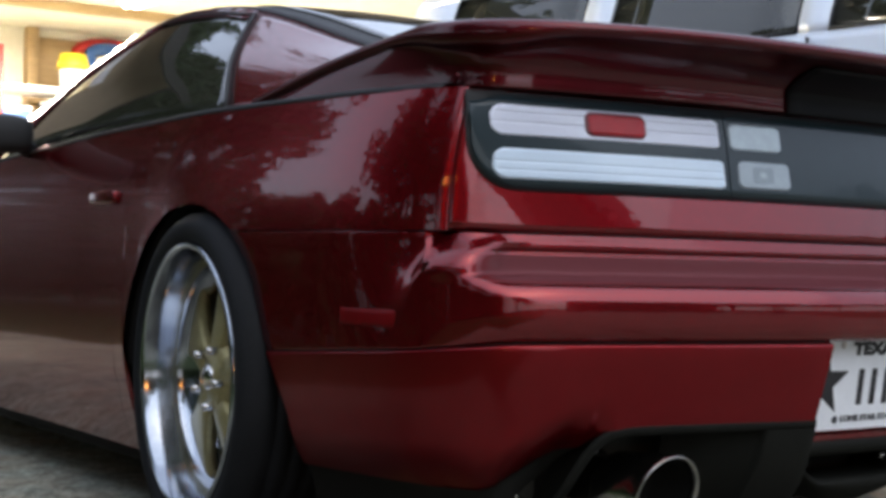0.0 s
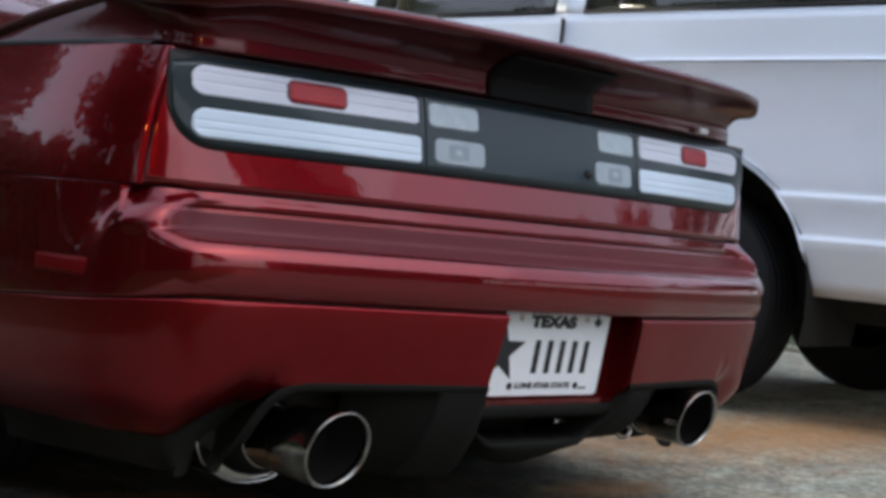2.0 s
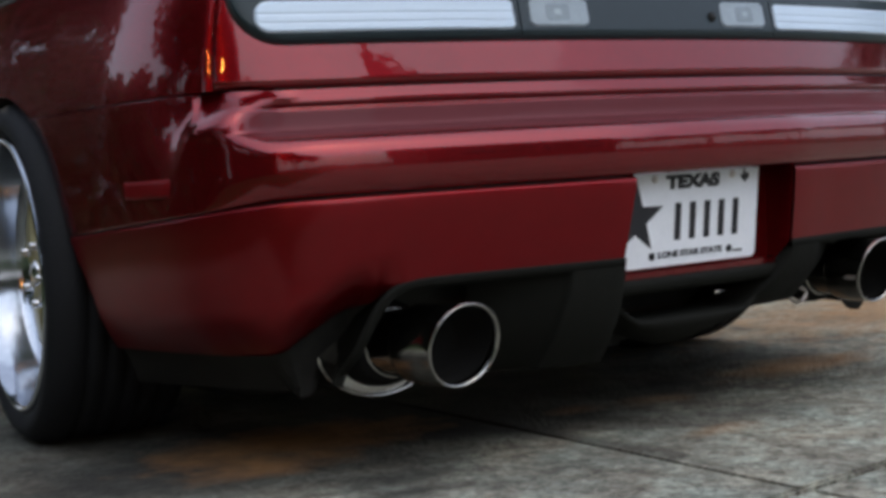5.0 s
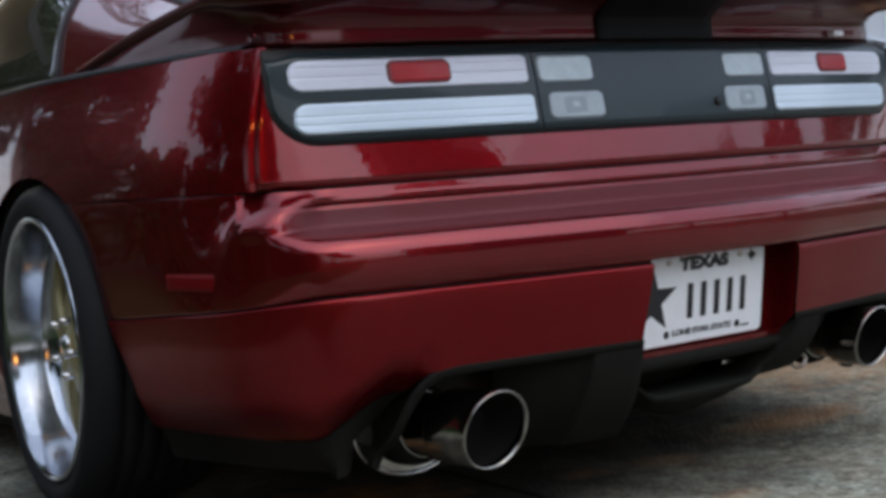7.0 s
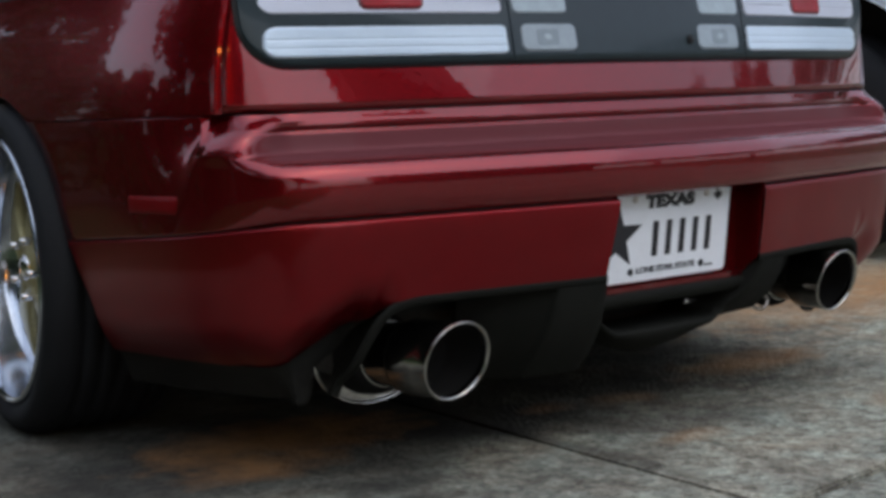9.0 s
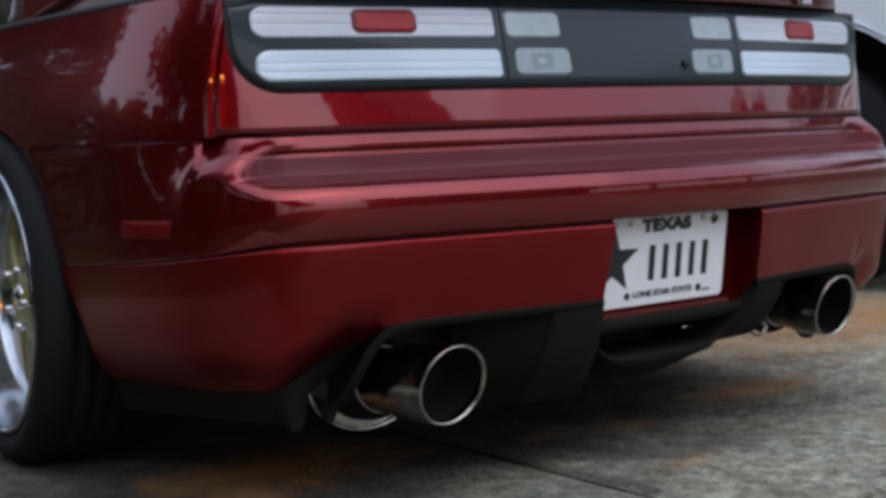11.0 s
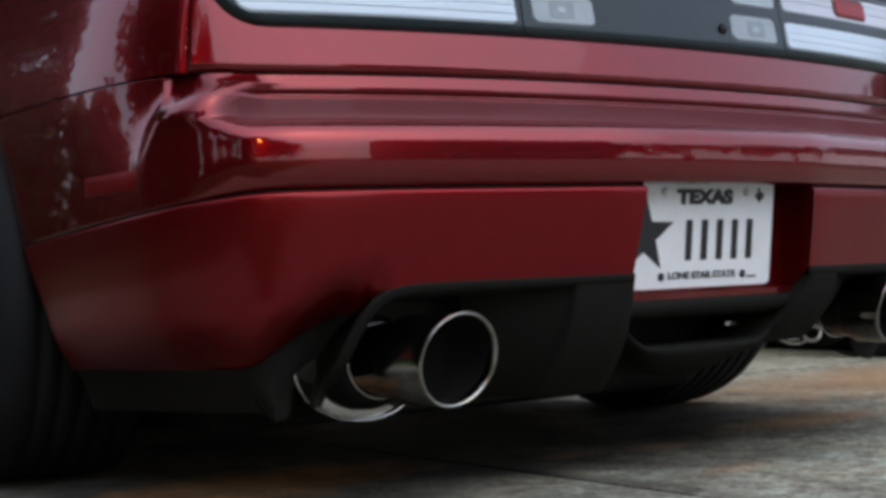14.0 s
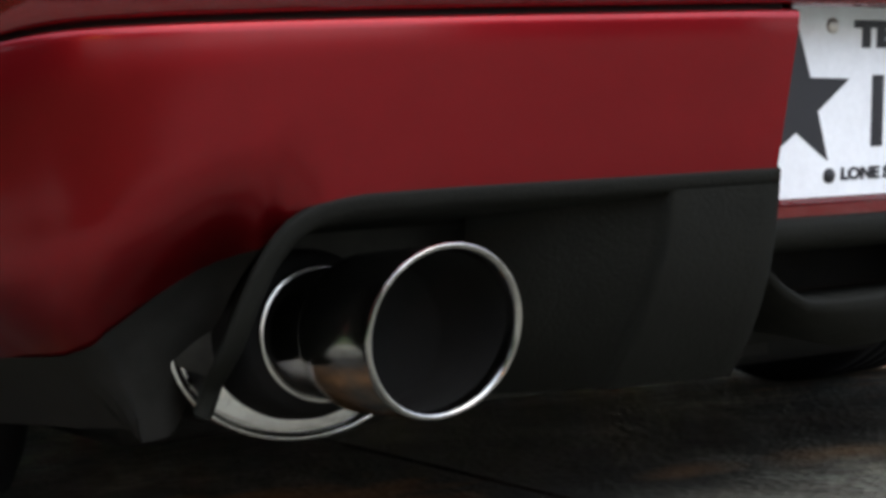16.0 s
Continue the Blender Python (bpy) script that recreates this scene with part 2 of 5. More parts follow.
LEAF = material("dark_green_leaf", (0.032, 0.056, 0.016), 0.6, vary=0.35, scale=1.2)
GRASS = material("lawn_grass", (0.042, 0.058, 0.017), 0.8, vary=0.4, scale=2.0, bump=0.6, bump_scale=60)
ASPHALT = material("street_asphalt", (0.05, 0.05, 0.052), 0.85, vary=0.3, scale=3, bump=0.3, bump_scale=150)
BULB = glow("warm_lamp_bulb", (1.0, 0.36, 0.07), 150)
TUBE = glow("fluorescent_tube", (1.0, 0.95, 0.82), 30)

for m, s in ((GRASS, 0.2), (SMOKE_BLACK, 0.12), (SMOKE, 0.3), (LENS_RED, 0.3), (LINER, 0.1), (MARKER_RED, 0.06), (LEAF, 0.2), (VOID, 0.1), (PLASTIC, 0.1), (SOOT, 0.1), (BLACK, 0.3), (TYRE, 0.15)):
    m.node_tree.nodes["Principled BSDF"].inputs["Specular IOR Level"].default_value = s

# ---- shaping helpers ----


def spline(table):
    """A smooth curve through (x, y) pairs that does not overshoot."""
    xs, ys = np.array(table, float).T
    h, d = np.diff(xs), np.diff(ys) / np.diff(xs)
    m = np.zeros(len(xs))
    m[0], m[-1] = d[0], d[-1]
    for i in range(1, len(xs) - 1):
        m[i] = 0 if d[i - 1] * d[i] <= 0 else 2 * d[i - 1] * d[i] / (d[i - 1] + d[i])

    def f(x):
        x = min(max(x, xs[0]), xs[-1])
        i = min(int(np.searchsorted(xs, x, side="right")) - 1, len(xs) - 2)
        i = max(i, 0)
        t = (x - xs[i]) / h[i]
        a, c = 1 - t, t
        return float(ys[i] * (1 + 2 * t) * a * a + h[i] * m[i] * t * a * a + ys[i + 1] * (3 - 2 * t) * c * c + h[i] * m[i + 1] * c * c * (t - 1))
    return f


def smooth(a, b, x):
    t = min(max((x - a) / (b - a), 0.0), 1.0)
    return t * t * (3 - 2 * t)


def thing(name, label, category, group="", kind="", at=(0, 0, 0)):
    root = new(name)
    root.location = at
    root.empty_display_size = 0.1
    return tagged(root, label, category, group, kind)


def finish(name, me, mat, parent=None, label="", smooth_shade=True):
    me.materials.append(mat)
    if smooth_shade:
        me.polygons.foreach_set("use_smooth", [True] * len(me.polygons))
    me.update()
    ob = new(name, me)
    if parent is not None:
        ob.parent = parent
    if label:
        ob["label"] = label
    return ob


def part(name, bm, mat, parent=None, label="", smooth_shade=True):
    """Links a bmesh as one mesh object under a thing or a part."""
    bmesh.ops.recalc_face_normals(bm, faces=bm.faces[:])
    me = bpy.data.meshes.new(name)
    bm.to_mesh(me)
    bm.free()
    return finish(name, me, mat, parent, label, smooth_shade)


def sheet(name, rows, mat, parent=None, label="", thick=0.0, closed=False, flip=False, smooth_shade=True):
    """A surface through a grid of points, with thickness on the inner side."""
    nr, nc = len(rows), len(rows[0])
    verts = [tuple(p) for r in rows for p in r]
    faces = []
    for i in range(nr - 1):
        for j in range(nc if closed else nc - 1):
            q = (i * nc + j, i * nc + (j + 1) % nc, (i + 1) * nc + (j + 1) % nc, (i + 1) * nc + j)
            faces.append(q[::-1] if flip else q)
    me = bpy.data.meshes.new(name)
    me.from_pydata(verts, [], faces)
    ob = finish(name, me, mat, parent, label, smooth_shade)
    if thick:
        s = ob.modifiers.new("thickness", 'SOLIDIFY')
        s.thickness, s.offset = thick, -1
    return ob


def box_bm(x0, x1, y0, y1, z0, z1, bevel=0.0, seg=2, bm=None):
    own = bm is None
    bm = bm or bmesh.new()
    made = bmesh.ops.create_cube(bm, size=1)["verts"]
    for v in made:
        v.co = (x0 + (v.co.x + .5) * (x1 - x0), y0 + (v.co.y + .5) * (y1 - y0), z0 + (v.co.z + .5) * (z1 - z0))
    if bevel and own:
        bmesh.ops.bevel(bm, geom=bm.edges[:], offset=bevel, segments=seg, profile=0.6, affect='EDGES')
    return bm


def lathe_bm(profile, axis_at, axis='y', n=48, close=False, bm=None):
    """Turns (along, radius) pairs round an axis through axis_at."""
    bm = bm or bmesh.new()
    ax = Vector(axis_at)
    rings = []
    for a, r in profile:
        ring = []
        for k in range(n):
            c, s = math.cos(2 * math.pi * k / n) * r, math.sin(2 * math.pi * k / n) * r
            p = {'y': (c, a, s), 'x': (a, c, s), 'z': (c, s, a)}[axis]
            ring.append(bm.verts.new(ax + Vector(p)))
        rings.append(ring)
    for u, w in zip(rings, rings[1:]):
        for k in range(n):
            bm.faces.new((u[k], u[(k + 1) % n], w[(k + 1) % n], w[k]))
    if close:
        bm.faces.new(rings[0]), bm.faces.new(rings[-1])
    return bm


def tube_bm(points, radius, n=10, bm=None, closed=False):
    """A round bar along points."""
    bm = bm or bmesh.new()
    pts = [Vector(p) for p in points]
    rings = []
    for i, p in enumerate(pts):
        if closed:
            d = pts[(i + 1) % len(pts)] - pts[i - 1]
        else:
            d = pts[min(i + 1, len(pts) - 1)] - pts[max(i - 1, 0)]
        q = d.to_track_quat('Z', 'Y')
        r = radius(i / max(1, len(pts) - 1)) if callable(radius) else radius
        rings.append([bm.verts.new(p + q @ Vector((r * math.cos(2 * math.pi * k / n), r * math.sin(2 * math.pi * k / n), 0))) for k in range(n)])
    pairs = list(zip(rings, rings[1:])) + ([(rings[-1], rings[0])] if closed else [])
    for u, w in pairs:
        for k in range(n):
            bm.faces.new((u[k], u[(k + 1) % n], w[(k + 1) % n], w[k]))
    if not closed:
        bm.faces.new(rings[0]), bm.faces.new(rings[-1])
    return bm


def outline_bm(points, depth_vec, bm=None):
    """A flat outline pushed along depth_vec into a solid."""
    bm = bm or bmesh.new()
    a = [bm.verts.new(p) for p in points]
    b = [bm.verts.new(Vector(p) + Vector(depth_vec)) for p in points]
    n = len(a)
    bm.faces.new(a), bm.faces.new(b[::-1])
    for k in range(n):
        bm.faces.new((a[k], b[k], b[(k + 1) % n], a[(k + 1) % n]))
    return bm


def rounded(x0, x1, z0, z1, radii, seg=6):
    """Outline of a rectangle with its own corner radii: bottom left, bottom right, top right, top left."""
    out = []
    for (cx, cz, sx, sz, a0), r in zip(((x0, z0, 1, 1, 180), (x1, z0, -1, 1, 270), (x1, z1, -1, -1, 0), (x0, z1, 1, -1, 90)), radii):
        for k in range(seg + 1):
            a = radians(a0 + 90 * k / seg)
            out.append((cx + sx * r + r * math.cos(a), cz + sz * r + r * math.sin(a)))
    return out


def letters(text, size, bold=0.0, name="lettering"):
    """The built-in font as a flat mesh in the x-y plane, centred."""
    cu = bpy.data.curves.new(name, 'FONT')
    cu.body, cu.size, cu.align_x, cu.align_y = text, size, 'CENTER', 'CENTER'
    cu.extrude, cu.offset = 0.0004, bold
    ob = bpy.data.objects.new(name, cu)
    scene.collection.objects.link(ob)
    bpy.context.view_layer.update()
    me = bpy.data.meshes.new_from_object(ob.evaluated_get(bpy.context.evaluated_depsgraph_get()))
    bpy.data.objects.remove(ob)
    return me

# ---- the red sports car ----
AXLE_R, AXLE_F, WHEEL_Z, ARCH = 0.935, 3.38, 0.315, 0.328
CAR = thing("sports_car", "lowered cherry-red two-door sports coupe parked on concrete", "car")

base_y = spline([(0, -.030), (.17, -.024), (.33, 0), (.45, .020), (.55, .040), (.63, .058), (.69, .075), (.74, .098), (.78, .132), (.808, .172), (.824, .210)])
side_x = spline([(.21, .824), (.26, .837), (.32, .845), (.38, .851), (.47, .857), (.57, .862), (.7, .868), (.93, .873), (1.2, .860), (1.5, .851), (2, .847), (2.6, .852), (3.2, .862), (3.7, .845), (4.0, .76), (4.2, .60), (4.27, .4)])


# tail fascia
XE = .782


def tail_y(x, z):
    a = min(abs(x) / XE, 1.0)
    x2 = (a * XE) ** 2
    return .076 + .114 * (.15 * x2 + .09 * x2 * x2) / .1253 + .19 * (z - .59) * (1 - .85 * a ** 6)


def edge_x(z):
    return XE - .14 * (z - .59) + .008 * (1 - ((z - .68) / .11) ** 2)


def rear_xs(n):
    """Stations across the tail, even along the curve, from centre to corner."""
    xs = np.linspace(0, .824, 900)
    s = np.r_[0, np.cumsum(np.hypot(np.diff(xs), np.diff([base_y(x) for x in xs])))]
    return np.interp(np.linspace(0, s[-1], n), s, xs)


def rear_point(x, z, off):
    """A point of the tail's outer curve at x, pushed out by off."""
    a = abs(x)
    e = 1e-3
    dy = (base_y(min(a + e, .824)) - base_y(max(a - e, 0))) / (min(a + e, .824) - max(a - e, 0))
    n = Vector((dy, -1, 0)).normalized()
    q = Vector((a, base_y(a), 0)) + n * float(off)
    return Vector((math.copysign(q.x, x) if x else 0.0, q.y, z))


def inset(z):
    return .045 * max(0, (z - .55) / .265) ** 2 + .035 * max(0, (.40 - z) / .2) ** 2


def corner_fade(y, y0):
    """How the flank draws in towards the tail: a long taper and a tight round at the upright corner."""
    u = min(max((y - y0) / .012, 0.0), 1.0)
    v = min(max((.47 - y) / (.47 - y0), 0.0), 1.0)
    return .30 * (1 - math.sqrt(max(0.0, 1 - (1 - u) ** 2))) + .70 * v ** 2.2


def side_in(y, z):
    """How far the flank stands in from its widest plan: the tail's upper corner is tucked in."""
    return inset(z) + .042 * smooth(.530 - .11 * smooth(.198, .285, y), .589, z) * corner_fade(y, .2)


def side_point(y, z, out=0.0, sgn=-1):
    return Vector((sgn * (side_x(y) - side_in(y, z) + out), y, z))


def arch_back(z):
    return AXLE_R - math.sqrt(max(ARCH ** 2 - (z - WHEEL_Z) ** 2, 0.0)) - .060 * (1 - smooth(.20, .52, z))


# the groove round the bumper sinks towards the wheel arch
groove_drop = spline([(.05, 0), (.09, .001), (.13, .006), (.25, .018), (.4, .028), (.6, .042), (.75, .050)])


def sunk(p, weight):
    return Vector((p.x, p.y, p.z - groove_drop(p.y) * weight))


off_plain = spline([(.4292, -.006), (.434, .001), (.445, .007), (.465, .011), (.485, .0105), (.497, .005), (.506, -.005), (.516, -.020), (.53, -.040), (.55, -.060), (.575, -.078), (.60, -.092)])
off_scoop = spline([(.4292, -.006), (.434, .001), (.445, .007), (.465, .0105), (.485, .0105), (.498, .0075), (.508, .0015), (.515, -.006), (.520, -.015), (.5225, -.025), (.524, -.040), (.525, -.055), (.527, -.0645), (.531, -.0685), (.538, -.0700), (.548, -.0708), (.557, -.0712), (.560, -.0735), (.5625, -.0745), (.5645, -.0730), (.567, -.0705), (.570, -.0700), (.580, -.0720), (.589, -.0740)])
off_low = spline([(.16, -.100), (.19, -.060), (.24, -.036), (.29, -.020), (.35, -.009), (.407, .000), (.4195, .0015), (.4245, .000), (.4270, -.006)])
RX = rear_xs(46)


def ring_row(z, rear_off, n_side=32, y_end=None, deep=0.0):
    """One level of the bumper, from one wheel arch round the tail to the other."""
    half = []
    for x in RX:
        w = 1 - smooth(.755, .822, x)
        half.append(rear_point(x, z, w * rear_off(x) - (1 - w) * side_in(.2, z) - deep))
    ye = arch_back(z) if y_end is None else y_end
    c = half[-1]
    for k in range(1, n_side + 1):
        y = c.y + (ye - c.y) * (k / n_side) ** 2
        half.append(Vector((side_x(y) - side_in(y, z) - deep, y, z)))
    return [Vector((-p.x, p.y, p.z)) for p in half[:0:-1]] + half


REC_L, REC_R = -.171, .195
# upper bumper with its long scoop
levels = [.4292, .432, .434, .437, .440, .445, .452, .460, .468, .476, .484] + list(np.linspace(.490, .589, 100))
rows = []


def scoop_end(z):
    return .772 - .050 * (1 - math.sqrt(max(0, 1 - ((z - .536) / .040) ** 2)))


for z in levels:
    def off(x, z=z):
        # the scoop's end is round, and the roll above it climbs to a point at the corner
        xe = scoop_end(z)
        s = 1 - smooth(xe - .024, xe + .022, x)
        lift = .010 + .050 * smooth(.68, .81, x)
        end = -(tail_y(x, .592) - base_y(x)) * .985 - .0005
        o = s * off_scoop(z) + (1 - s) * off_plain(max(z - lift, min(z, .485)))
        top = s * off_scoop(.589) + (1 - s) * off_plain(.589 - lift)
        return o + (end - top) * smooth(.510, .532, z)
    rows.append([sunk(p, 1 - smooth(.432, .530, z)) for p in ring_row(z, off)])
bumper = sheet("rear_bumper", rows, PAINT, CAR, thick=.003)
scoop_mask = bumper.data.attributes.new("scoop_mask", 'FLOAT', 'POINT')
scoop_mask.data.foreach_set("value", [smooth(.514, .520, p.z) * (1 - smooth(.5555, .5585, p.z)) * (1 - smooth(scoop_end(p.z) - .024, scoop_end(p.z) + .004, abs(p.x))) for row in rows for p in row])
for keep in (lambda p: p.x < REC_L, lambda p: p.x > REC_R):
    sheet("bumper_groove", [[sunk(p, 1) for p in ring_row(z, lambda x: 0, deep=.010) if keep(p)] for z in (.408, .447)], BLACK, CAR, "recessed black rubbing groove")
sheet("bumper_gap", [[p for p in ring_row(z, lambda x: -(tail_y(x, .592) - base_y(x)), deep=.006) if abs(p.x) < .70] for z in (.585, .597)], BLACK, CAR, "dark shut line")


edge_z = spline([(.17, .3005), (.45, .3005), (.53, .2995), (.562, .2955), (.588, .284), (.608, .262), (.624, .232), (.638, .198), (.650, .172), (.662, .144), (.69, .121), (.74, .119), (.824, .130)])


def low_edge(x):
    """Lower edge of the valance: over the diffuser, then down round the exhaust cut-out."""
    return edge_z(abs(x))


def shade_top(x):
    """Where paint gives way to the black sheet painted as the corner's shade."""
    return max(low_edge(x), .266 - .070 * smooth(.60, .80, x)) if x > .585 else low_edge(x)


def valance(sgn, x_in, lower=False):
    """Painted skin below the groove, or the black shade sheet that turns under it."""
    slant = .020 if sgn < 0 else .004
    xs = sorted([x_in] + [x for x in rear_xs(70) if x > x_in + .004 and not .525 < x < .66] + list(np.linspace(.53, .655, 30)))
    if lower:
        xs = [x for x in xs if x > .60]
    cols = []
    for x in xs:
        zb, zs = low_edge(x), shade_top(x)
        w = 1 - smooth(.72, .822, x)
        col = []
        for k in range(23 if not lower else 9):
            z = .4270 - (.4270 - zs) * (k / 22) if k > 4 else (.4270, .4258, .4245, .4220, .4165)[k]
            tuck = 0
            if lower:
                z = zs - (zs - zb) * k / 8
                tuck = .003 + .55 * (zs - z)
            o = off_low(z) + (off_low(max(z, .30)) - off_low(z)) * (.55 if not lower else .8) * smooth(.60, .70, x) - .055 * smooth(.56, .64, x) * min(1.15, max(0, (zs + .075 - z) / .075)) ** 2
            xq = x + slant * (.4270 - z) / .1270 * max(0.0, 1 - (x - x_in) / .12)
            col.append(rear_point(sgn * xq, z, w * o + (1 - w) * (-inset(z) + min(o, 0) * .6) - tuck))
        cols.append(col)
    c = cols[-1]
    for k in range(1, 13):
        col = []
        for p in c:
            ye = arch_back(p.z)
            y = p.y + (ye - p.y) * k / 12
            dx = abs(p.x) - side_x(c[0].y)
            col.append(Vector((sgn * (side_x(y) + dx * (1 - .4 * k / 12)), y, p.z)))
        cols.append(col)
    return [[sunk(p, smooth(.20, .427, p.z)) for p in col] for col in cols]


for sgn, x_in in ((-1, -REC_L), (1, REC_R)):
    low_skin = sheet("lower_bumper", valance(sgn, x_in), PAINT_DUSTY, CAR, "dusty painted lower bumper", flip=sgn < 0)
    # Black sheet in place of the shade where the skin turns under.
    sheet("shade_lip", valance(sgn, x_in, True), VOID, low_skin, "black sheet standing in for shade under the corner", flip=sgn < 0)

# plate recess
bm = bmesh.new()
yl, yr, yb = base_y(.171), base_y(.195), .050
quads = [((REC_L, yl + .004, .444), (REC_L - .02, yb, .446), (REC_L - .02, yb, .256), (REC_L - .022, yl + .02, .290)),
         ((REC_R, yr, .444), (REC_R, yb, .446), (REC_R, yb, .256), (REC_R, yr + .02, .297)),
         ((REC_L - .02, yb, .446), (REC_R, yb, .446), (REC_R, yb, .256), (REC_L - .02, yb, .256)),
         ((REC_L - .02, yb, .271), (REC_R, yb, .271), (REC_R, .034, .269), (REC_L - .02, .034, .269)),
         ((REC_L - .02, .034, .269), (REC_R, .034, .269), (REC_R, .036, .256), (REC_L - .02, .036, .256))]
for q in quads:
    bm.faces.new([bm.verts.new(p) for p in q])
part("plate_recess", bm, PAINT, CAR, "painted recess behind the number plate", False)
part("recess_roof", box_bm(REC_L, REC_R, -.020, .07, .440, .448), BLACK, CAR)

def fascia_row(z):
    xe = edge_x(z)
    half = [Vector((x, tail_y(x, z), z)) for x in np.linspace(0, xe - .010, 30)]
    y = tail_y(xe, z)
    for k in range(1, 7):
        a = radians(15 * k)
        half.append(Vector((xe - .010 + .010 * math.sin(a), y + .010 * (1 - math.cos(a)) - .001, z)))
    return [Vector((-p.x, p.y, p.z)) for p in half[:0:-1]] + half


zs = np.linspace(.593, .808, 18)
sheet("tail_fascia", [fascia_row(z) for z in zs], PAINT, CAR, thick=.003)


def lamp_body(name, x0, x1, label):
    cols = []
    n = 40
    for k in range(n + 1):
        t = .5 - .5 * math.cos(math.pi * k / n)
        x = x0 + (x1 - x0) * t
        a = abs(x)
        r = .078
        zb = .659 + (r - math.sqrt(max(r * r - max(0, a - .757 + r) ** 2, 0)))
        zt = .801 - .012 * smooth(.70, .757, a)
        cols.append([Vector((x, tail_y(x, z) - .005 - .0025 * math.sin(math.pi * j / 10), z)) for j, z in enumerate(np.linspace(zt, zb, 11))])
    return sheet(name, cols, SMOKE, CAR, label, thick=.02, flip=False)


lamp_l = lamp_body("tail_lamp", -.757, -.2895, "smoked tail lamp panel")
garnish = lamp_body("centre_garnish", -.2865, .2865, "smoked centre panel between the lamps")
lamp_r = lamp_body("tail_lamp", .2895, .757, "smoked tail lamp panel")
cols = []
for k in range(61):
    x = -.762 + 1.524 * (.5 - .5 * math.cos(math.pi * k / 60))
    r = .080
    zb = .6555 + (r - math.sqrt(max(r * r - max(0, abs(x) - .762 + r) ** 2, 0)))
    cols.append([Vector((x, tail_y(x, z) - .003, z)) for z in np.linspace(.8065, zb, 8)])
sheet("lamp_seal", cols, BLACK, CAR, "black rubber seal round the tail panel", thick=.004)


def lens(name, x0, x1, z0, z1, rl, rr, mat, parent, label="", ribs=(), proud=.0085):
    """A lens with round ends, swelling a little from the panel, with fine grooves along it."""
    n, m = 44, 40
    cols = []
    h = (z1 - z0) / 2
    for k in range(n + 1):
        t = .5 - .5 * math.cos(math.pi * k / n)
        x = x0 + (x1 - x0) * t
        cut = 0
        if x - x0 < rl:
            cut = rl - math.sqrt(max(rl * rl - (rl - (x - x0)) ** 2, 0))
        if x1 - x < rr:
            cut = max(cut, rr - math.sqrt(max(rr * rr - (rr - (x1 - x)) ** 2, 0)))
        hh = max(h - cut, .0006)
        col = []
        for j in range(m + 1):
            v = -1 + 2 * j / m
            z = (z0 + z1) / 2 - v * hh
            e = min((1 - abs(v)) * hh, x - x0, x1 - x)
            lift = proud - .004 * max(0, 1 - e / .005) ** 2
            for rib in ribs:
                lift -= .0016 * max(0, 1 - abs((z - z0) / (z1 - z0) - rib) / .026)
            col.append(Vector((x, tail_y(x, z) - lift, z)))
        cols.append(col)
    return sheet(name, cols, mat, parent, label)


for sgn, lamp in ((-1, lamp_l), (1, lamp_r)):
    def span(a, b):
        return (-b, -a) if sgn < 0 else (a, b)
    def ends(outer, inner):
        return (outer, inner) if sgn < 0 else (inner, outer)
    lens("upper_lens", *span(.300, .727), .7385, .7885, *ends(.024, .012), LENS_ROSE, lamp, "frosted faintly rose upper lens", (.45, .75))
    lens("lower_lens", *span(.296, .724), .6725, .7225, *ends(.024, .012), LENS, lamp, "clear ribbed lower lens", (.30, .56))
    red = lens("red_reflector", *(span(.452, .559) if sgn < 0 else span(.466, .573)), .7480, .7820, .012, .012, LENS_RED, lamp, "red rectangular reflector", (), .0125)
    lens("reflector_rim", *(span(.448, .563) if sgn < 0 else span(.462, .577)), .7445, .7855, .015, .015, RIM_RED, red, "darker red rim", (), .011)
    lens("reverse_lamp", *span(.163, .281), .7385, .7855, .013, .013, LENS_CLEAR, garnish, "clear upper square lens")
    lens("reverse_lamp", *span(.150, .270), .6755, .7245, .015, .015, LENS_DIM, garnish, "clear lower square lens")
    inner = lens("bulb_housing", *span(.187, .241), .6825, .7175, .012, .012, LENS_DARK, garnish, "dim reflector bowl behind the lens", (), .0088)
    lens("bulb", *span(.204, .226), .692, .708, .007, .007, LENS_CLEAR, inner, "pale bulb tip", (), .0094)
kh = lathe_bm([(-.003, .0001), (-.003, .007), (.0, .0085), (.004, .0085)], (.128, tail_y(.128, .694) - .009, .694), 'y', 16)
part("keyhole", kh, BLACK, CAR)
b2 = box_bm(.522, .550, tail_y(.535, .82) - .030, tail_y(.535, .82) - .010, .817, .828, .002)


